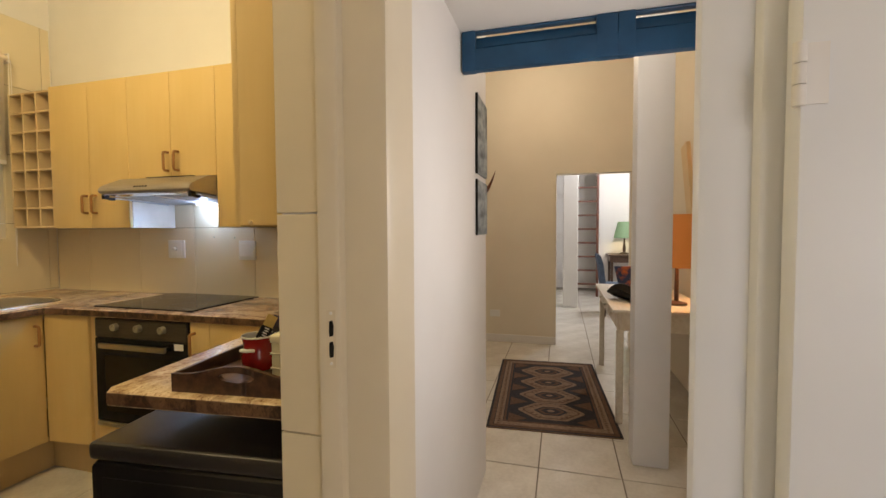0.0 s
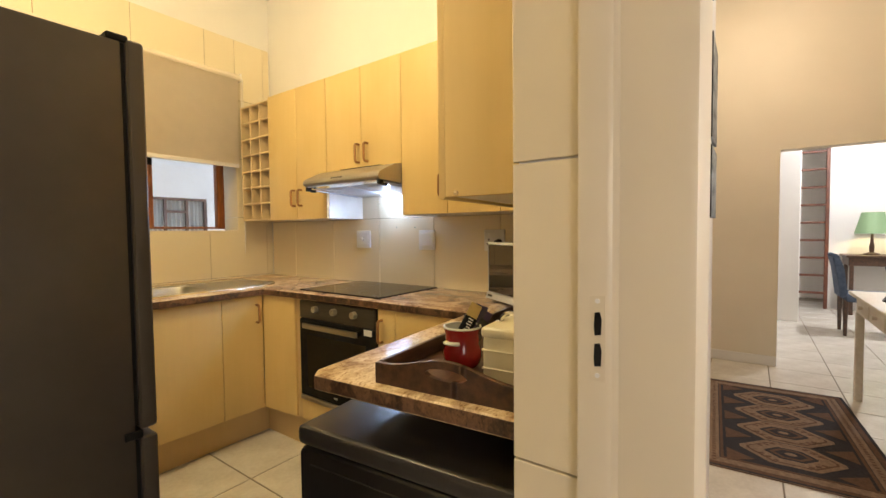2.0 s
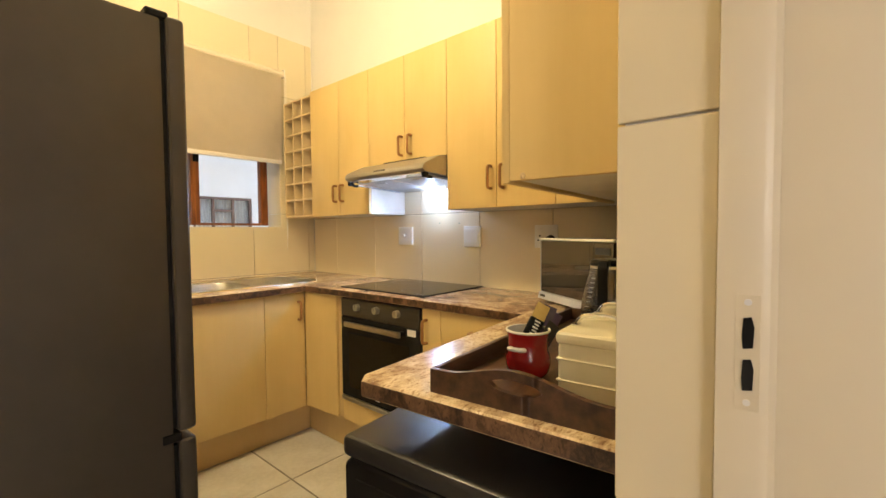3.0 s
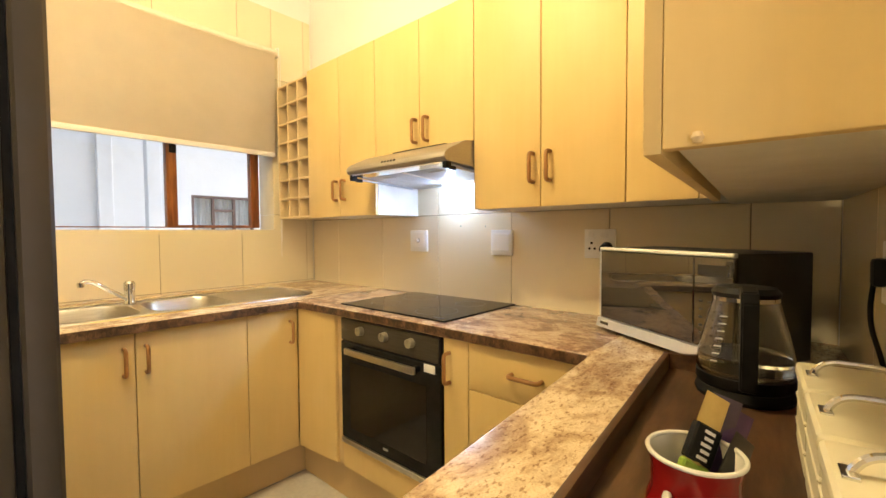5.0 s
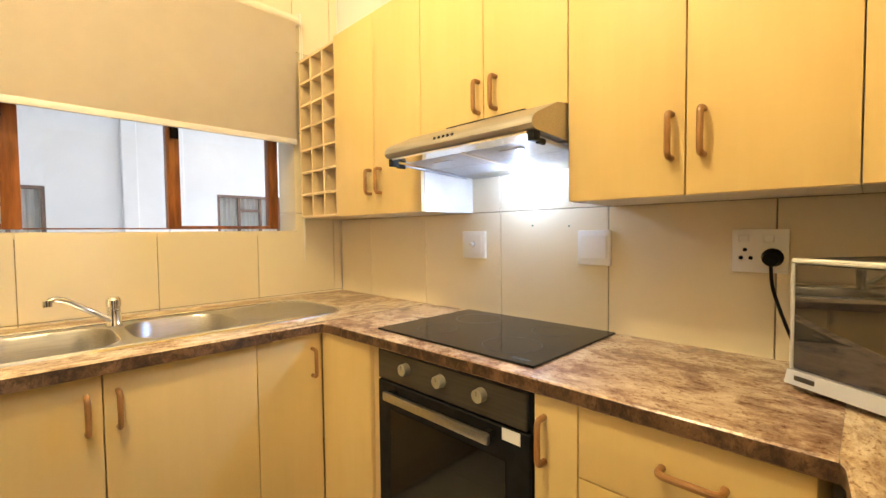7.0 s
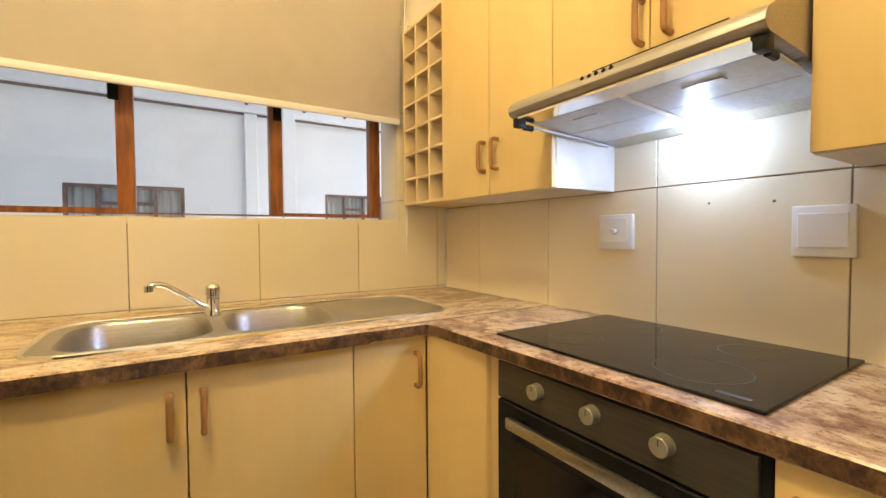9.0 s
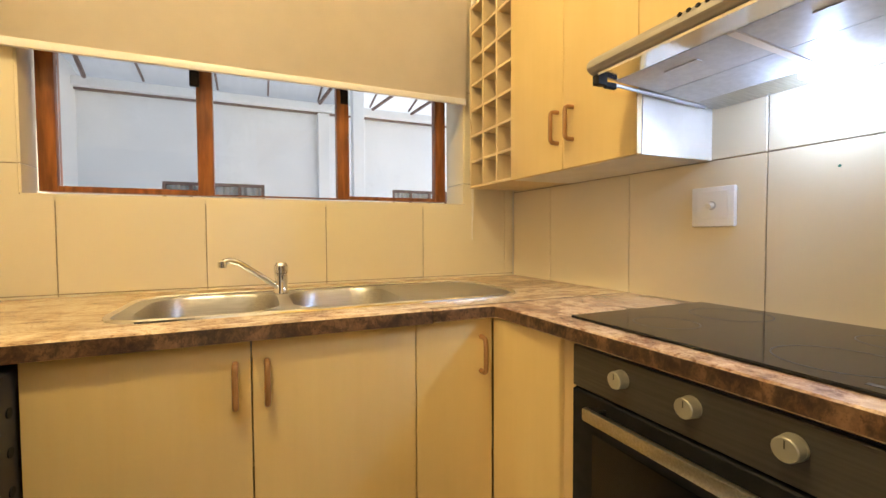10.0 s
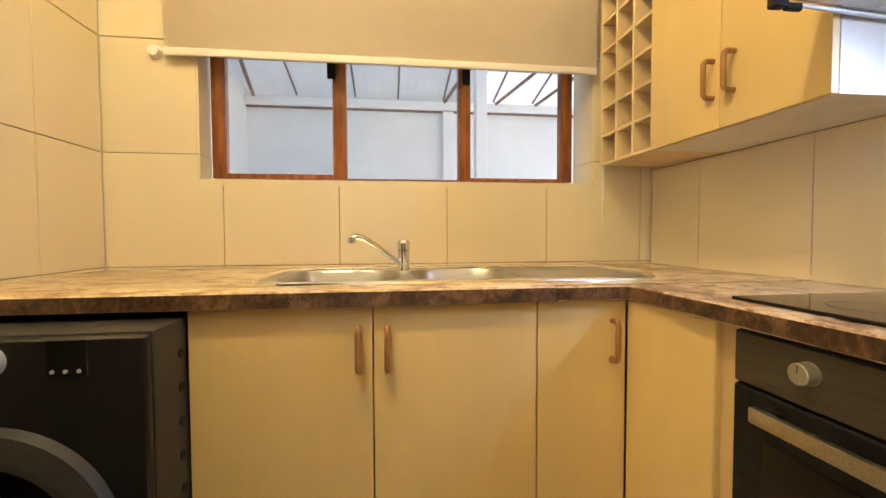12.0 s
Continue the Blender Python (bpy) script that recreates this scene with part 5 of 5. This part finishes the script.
for k in range(4):
    cx = -0.45 + 0.30 * k
    for sc, z, mat in ((1.0, 0.0078, RUG_C), (0.86, 0.0086, RUG_B), (0.80, 0.0094, RUG_C), (0.50, 0.0102, RUG_D), (0.40, 0.0108, RUG_B), (0.30, 0.0114, RUG_D), (0.12, 0.012, RUG_C)):
        bm = bmesh.new()
        hx, hy = 0.145 * sc, 0.235 * sc
        outline = [(cx - hx, -hy * 0.45), (cx - hx * 0.1, -hy), (cx + hx * 0.1, -hy), (cx + hx, -hy * 0.45), (cx + hx, hy * 0.45), (cx + hx * 0.1, hy), (cx - hx * 0.1, hy), (cx - hx, hy * 0.45)]
        prism(bm, [(x, y, z - 0.0012) for x, y in outline], (0, 0, 0.0012))
        part("medallion", on_rug(bm), mat, rug)
for s in (-1, 1):
    for k in range(5):
        cx = -0.6 + 0.30 * k
        bm = prism(bmesh.new(), [(cx - 0.08, s * 0.30, 0.0066), (cx + 0.08, s * 0.30, 0.0066), (cx, s * 0.17, 0.0066)], (0, 0, 0.0012))
        part("corner_motif", on_rug(bm), RUG_B, rug)

for k in range(4):
    cx = -0.45 + 0.30 * k
    for sx, sy in ((-1, -1), (-1, 1), (1, -1), (1, 1)):
        for m in range(3):
            x, y = cx + sx * (0.052 + 0.026 * m), sy * (0.135 - 0.030 * m)
            part("stitch_mark", on_rug(box(x - 0.008, x + 0.008, y - 0.012, y + 0.012, 0.0094, 0.0102)), RUG_B, rug)
for k in range(2):
    x = (-1) ** k * (L - 0.006)
    part("fringe", on_rug(box(x - 0.010, x + 0.010, -Wd + 0.004, Wd - 0.004, 0.0, 0.0072)), RUG_C, rug)

# white desk
desk = thing("desk", (1.55, -4.1, 0), "white painted wooden desk with small drawers against the wall", "desk")
DESK_TOP = speckled("warm_white_wood", (0.70, 0.64, 0.54), (0.78, 0.73, 0.64), 5, 0.35, stretch=(1, 8, 8), bump=0.04)
part("tabletop", box(0.84, 2.31, -4.44, -3.80, 0.775, 0.80, 0.006, 2), DESK_TOP, desk)
part("apron", box(0.90, 2.26, -3.86, -3.84, 0.65, 0.775, 0.002), DESK_TOP, desk)
part("apron", box(0.90, 2.26, -4.40, -4.38, 0.65, 0.775, 0.002), DESK_TOP, desk)
for x in (0.89, 2.25):
    part("apron", box(x, x + 0.02, -4.38, -3.86, 0.65, 0.775, 0.002), DESK_TOP, desk)
for x0 in (1.0, 1.42, 1.84):
    dr = part("drawer", box(x0, x0 + 0.36, -3.842, -3.834, 0.665, 0.762, 0.003), DESK_TOP, desk)
    part("knob", rod(bmesh.new(), (x0 + 0.18, -3.834, 0.713), (x0 + 0.18, -3.81, 0.713), 0.010, 0.014, 12), DESK_TOP, dr)
for x in (0.90, 2.22):
    for y in (-4.40, -3.88):
        bm = bmesh.new()
        bx(bm, x - 0.005, x + 0.045, y, y + 0.045, 0.0, 0.65, 0.004)
        part("leg", bm, DESK_TOP, desk)
bowl = thing("bowl", (1.35, -3.98, 0.80), "black shallow dish with a wavy rim on the desk", "bowl")
dish = part("dish", lathe(bmesh.new(), [(0.0, 0.0), (0.08, 0.0), (0.16, 0.03), (0.21, 0.07), (0.20, 0.07), (0.15, 0.038), (0.07, 0.012), (0.0, 0.012)], (1.35, -4.02, 0.80)), BLACK, bowl)
for v in dish.data.vertices:
    a, r = math.atan2(v.co.y, v.co.x), math.hypot(v.co.x, v.co.y)
    v.co.z += 0.03 * (r / 0.2) ** 2 * math.sin(3 * a + 0.6)
desk_lamp = thing("table_lamp", (1.16, -4.26, 0.80), "table lamp with an orange cylinder shade, lit", "lamp")
ORANGE = glow("orange_shade", (0.62, 0.22, 0.045), 0.2)
part("base", lathe(bmesh.new(), [(0.0, 0), (0.07, 0), (0.07, 0.015), (0.015, 0.03), (0.012, 0.30), (0.0, 0.30)], (1.16, -4.26, 0.80)), DARK_WOOD, desk_lamp)
bm = bmesh.new()
lathe(bm, [(0.145, 0.0), (0.145, 0.37)], (1.16, -4.26, 1.07), 32)
bmesh.ops.delete(bm, geom=[f for f in bm.faces if len(f.verts) > 8], context="FACES_ONLY")
part("shade", bm, ORANGE, desk_lamp, "orange fabric shade")
lamp("desk_bulb", "POINT", (1.16, -4.26, 1.16), 8, (1.0, 0.66, 0.30), 0.03)
art = thing("wall_board", (1.7, -4.47, 1.6), "pale tilted wooden board hung on the wall", "wall decoration")
bm = bmesh.new()
prism(bm, [(1.50, -4.48, 1.28), (1.62, -4.48, 1.26), (1.90, -4.48, 2.03), (1.74, -4.48, 2.06)], (0, 0.03, 0))
part("board", bm, RACK_WOOD, art)
# painting leaning on the desk and chair behind
painting = thing("painting", (2.2, -4.2, 0.80), "dark abstract painting with orange and blue on the desk", "painting")
PAINT = speckled("abstract_paint", (0.01, 0.03, 0.10), (0.55, 0.13, 0.03), 7, 0.5, lo=0.50, hi=0.60)
bm = bmesh.new()
prism(bm, [(1.98, -3.98, 0.80), (1.98, -4.36, 0.80), (2.02, -4.40, 1.00), (2.02, -3.94, 1.00)], (0.015, 0, 0))
part("canvas", bm, PAINT, painting)
# pictures on the passage wall
PIC = speckled("grey_sea_print", (0.03, 0.05, 0.06), (0.42, 0.46, 0.47), 6, 0.5, stretch=(1, 1, 2.4))
for z0, z1 in ((1.61, 1.985), (1.315, 1.60 - 0.02)):
    p = thing("picture", (-0.06, -3.075, z0), "small unframed canvas picture with a dark edge on the wall", "picture", "passage pictures")
    part("canvas", box(-0.19, 0.075, -3.080, -3.069, z0, z1, 0.002), PIC, p)
    part("edge", box(-0.192, -0.189, -3.0805, -3.069, z0 - 0.002, z1 + 0.002), BLACK, p)
horn = thing("wall_horn", (2.88, -2.7, 1.85), "brown curved animal horn mounted on the wall", "horn")
bm = bmesh.new()
pts = [(2.88 - 0.03 * k, -2.58 - 0.030 * k, 1.80 + 0.014 * k + 0.006 * k * k) for k in range(6)]
for (p, q), k in zip(zip(pts, pts[1:]), range(5)):
    rod(bm, p, q, 0.032 - 0.006 * k, 0.032 - 0.006 * (k + 1), 10)
part("horn", bm, LADDER_WOOD, horn)
part("mount", rod(bmesh.new(), (2.9, -2.56, 1.80), (2.86, -2.56, 1.80), 0.04), DARK_WOOD, horn)
hs = thing("wall_socket", (2.89, -2.72, 0.30), "white double wall socket above the baseboard", "socket", "wall plates")
part("plate", box(2.888, 2.9, -2.76, -2.64, 0.30, 0.38, 0.003), SWITCH, hs)

# far room
far_col = solo("column", box(5.44, 5.62, -3.745, -3.50, 0, 4.2, 0.01), PLASTER, "square white column in the far room", "column", base=(5.5, -3.6, 0))
ladder = thing("ladder", (6.85, -4.0, 0), "tall reddish wooden loft ladder in the far room", "ladder")
for y in (-4.19, -3.62):
    part("rail", box(6.83, 6.89, y, y + 0.045, 0, 3.6, 0.006), LADDER_WOOD, ladder)
for k in range(12):
    z = 0.248 + 0.277 * k - 0.016
    part("rung", box(6.835, 6.885, -4.146, -3.62, z, z + 0.032, 0.004), LADDER_WOOD, ladder)
table = thing("writing_table", (5.8, -4.75, 0), "dark wooden writing table against the far wall", "table")
part("tabletop", box(6.35, 6.95, -5.6, -4.33, 0.84, 0.87, 0.005), DARK_WOOD, table)
part("apron", box(6.38, 6.92, -5.55, -4.36, 0.72, 0.84, 0.003), DARK_WOOD, table)
for x in (6.40, 6.86):
    for y in (-4.42, -5.54):
        part("leg", box(x, x + 0.045, y, y + 0.045, 0, 0.72, 0.004), DARK_WOOD, table)
GREEN = glow("green_shade", (0.20, 0.30, 0.16), 0.22)
green_lamp = thing("table_lamp", (6.65, -4.64, 0.87), "table lamp with a sage green shade, lit", "lamp")
part("base", lathe(bmesh.new(), [(0.0, 0), (0.09, 0), (0.09, 0.02), (0.025, 0.04), (0.03, 0.12), (0.018, 0.2), (0.016, 0.33), (0.0, 0.33)], (6.65, -4.64, 0.87)), DARK_WOOD, green_lamp)
bm = bmesh.new()
lathe(bm, [(0.195, 0.0), (0.12, 0.31)], (6.65, -4.64, 1.18), 32)
bmesh.ops.delete(bm, geom=[f for f in bm.faces if len(f.verts) > 8], context="FACES_ONLY")
part("shade", bm, GREEN, green_lamp, "sage green fabric shade")
lamp("green_lamp_bulb", "POINT", (6.65, -4.64, 1.30), 9, (1.0, 0.75, 0.45), 0.03)
back_wall = structure("wall_study_back", box(6.97, 7.05, -6.5, -4.2, 0, 4.2), PLASTER, "white wall behind the writing table", "wall")
chair = thing("upholstered_chair", (4.95, -4.35, 0), "blue upholstered high-backed chair with dark legs", "chair")
BLUE_CLOTH = speckled("slate_blue_cloth", (0.05, 0.075, 0.12), (0.09, 0.12, 0.18), 30, 0.9, bump=0.2)
part("seat", box(4.72, 5.20, -4.58, -4.12, 0.40, 0.50, 0.03, 3), BLUE_CLOTH, chair)
bm = bmesh.new()
prism(bm, [(4.74, -4.14, 0.46), (4.74, -4.10, 0.80), (4.74, -4.05, 0.95), (4.74, -4.01, 0.97), (4.74, -3.99, 0.94), (4.74, -4.03, 0.78), (4.74, -4.07, 0.44)], (0.44, 0, 0))
bmesh.ops.bevel(bm, geom=bm.edges[:], offset=0.012, segments=2, affect="EDGES")
part("backrest", bm, BLUE_CLOTH, chair)
for x in (4.75, 5.15):
    for y in (-4.55, -4.12):
        part("leg", rod(bmesh.new(), (x, y, 0.0), (x + 0.015, y, 0.42), 0.018, 0.026, 8), DARK_WOOD, chair)

# ---- tiles ----


def tile_mesh(name, w, h, t, mat, axis, gap=0.0017):
    """One tile of w by h whose face lies in the named plane; the face looks along minus that axis, or up for z."""
    g = gap
    bm = bmesh.new()
    if axis == "z":
        g = 0.0036
        bx(bm, g, w - g, g, h - g, -t, 0, 0.0015)
    elif axis == "y":
        bx(bm, g, w - g, 0, t, g, h - g, 0.0012)
    else:
        bx(bm, 0, t, g, w - g, g, h - g, 0.0012)
    return mesh_of(name, bm, mat)


MESHES = {}


def tile(parent, axis, at, w, h, mat=None, t=0.0088):
    key = (axis, round(w, 3), round(h, 3), t)
    if key not in MESHES:
        MESHES[key] = tile_mesh("tile", w, h, t, mat or WALL_TILE, axis)
    ob = new("tile", MESHES[key])
    ob.parent = parent
    ob.location = at
    return ob


P = 0.44


def tile_floor(x0, y0, inside):
    for i in range(-11, 22):
        for j in range(-9, 8):
            x, y = x0 + P * i, y0 + P * j
            if inside(x + P / 2, y + P / 2):
                tile(floor, "z", (x, y, 0), P, P, FLOOR_TILE, 0.0045)


tile_floor(-0.873, -1.109, lambda x, y: -2.5 < x < 0.0 and -3.0 < y < 0)
tile_floor(0.64, -3.349, lambda x, y: (-3.75 < x < -1.2 and -6.3 < y < -4.0) or (-3.75 < x < 0.2 and -4.1 < y < -2.8) or (-0.3 < x < 3.0 and -4.6 < y < -3.05) or (0.1 < x < 3.0 and -4.6 < y < -1.2) or (3.0 < x < 7.7 and -5.6 < y < -2.0))


def grid_wall(parent, axis, us, zs, at, hole=None, flip=False):
    for u0, u1 in zip(us, us[1:]):
        for z0, z1 in zip(zs, zs[1:]):
            cells = [(u0, u1, z0, z1)]
            if hole and z0 < hole[2] < z1 and (u0 < hole[0] < u1 or u0 < hole[1] < u1):
                g = 0.0017
                left = u0 < hole[0] < u1
                e = hole[0] - g if left else hole[1] + g
                a, b, c, d, s = u0 + g, u1 - g, z0 + g, z1 - g, hole[2] - g
                outline = [(a, c), (b, c), (b, s), (e, s), (e, d), (a, d)] if left else [(a, c), (b, c), (b, d), (e, d), (e, s), (a, s)]
                ob = new("tile", mesh_of("tile", prism(bmesh.new(), [(u, at, z) for u, z in outline], (0, 0.0088, 0)), WALL_TILE))
                ob.parent = parent
                continue
            if hole and u1 > hole[0] and u0 < hole[1] and z1 > hole[2] and z0 < hole[3]:
                cells = []
                if u0 < hole[0]:
                    cells.append((u0, hole[0], z0, z1))
                if u1 > hole[1]:
                    cells.append((hole[1], u1, z0, z1))
                if z0 < hole[2]:
                    cells.append((max(u0, hole[0]), min(u1, hole[1]), z0, hole[2]))
                if z1 > hole[3]:
                    cells.append((max(u0, hole[0]), min(u1, hole[1]), hole[3], z1))
            for a, b, c, d in cells:
                if b - a < 0.012 or d - c < 0.012:
                    continue
                tile(parent, axis, (a, at, c) if axis == "y" else (at, a, c), b - a, d - c)


ZS = [0.0, 0.05, 0.499, 0.945, 1.397, 1.845, 2.293, 2.742]
grid_wall(wall_window, "y", [-2.317, -1.872, -1.412, -0.955, -0.505, -0.055, -0.001], ZS, 0.0, (WX0, WX1, WZ0, WZ1))
ZC = [0.0, 0.03, 0.47, 0.912, 1.362, 1.812, 2.26]
grid_wall(wall_cooker, "x", [-2.775, -2.56, -2.11, -1.661, -1.21, -0.757, -0.305, -0.001], ZC[:6], 0.0)
grid_wall(wall_left, "x", [-2.57, -2.12, -1.67, -1.22, -0.77, -0.32, -0.001], ZS, -2.3255)
for z0, z1 in zip([0.0, 0.024, 0.474, 0.923, 1.371, 1.82, 2.27], [0.024, 0.474, 0.923, 1.371, 1.82, 2.27, 2.72]):
    if z1 - z0 > 0.03:
        tile(wall_partition, "x", (-1.46, -3.011, z0), 0.105, z1 - z0)
# brown grout bed, seen only in the joints between tiles
bm = bmesh.new()
bx(bm, -2.317, WX0, 0.005, 0.0095, 0, 2.742)
bx(bm, WX1, -0.001, 0.005, 0.0095, 0, 2.742)
bx(bm, WX0, WX1, 0.005, 0.0095, 0, WZ0 - 0.022)
bx(bm, WX0, WX1, 0.005, 0.0095, WZ1 + 0.002, 2.742)
structure("grout_window", bm, GROUT, "thin brown grout between the wall tiles", "grout")
structure("grout_cooker", box(0.005, 0.0095, -2.755, -0.001, 0, 1.811), GROUT, "thin brown grout between the wall tiles", "grout")
structure("grout_left", box(-2.3258, -2.322, -2.565, -0.001, 0, 2.742), GROUT, "thin brown grout between the wall tiles", "grout")
SOUTH = [0.002, 0.11, 0.56, 1.01, 1.46]
for x0, x1 in zip(SOUTH, SOUTH[1:]):
    ob = tile(wall_partition, "y", (0, 0, 0), x1 - x0, 0.45)
    ob.matrix_basis = SKEW @ Matrix.Translation((x1, 0.0, 0.912)) @ Matrix.Rotation(math.pi, 4, "Z")
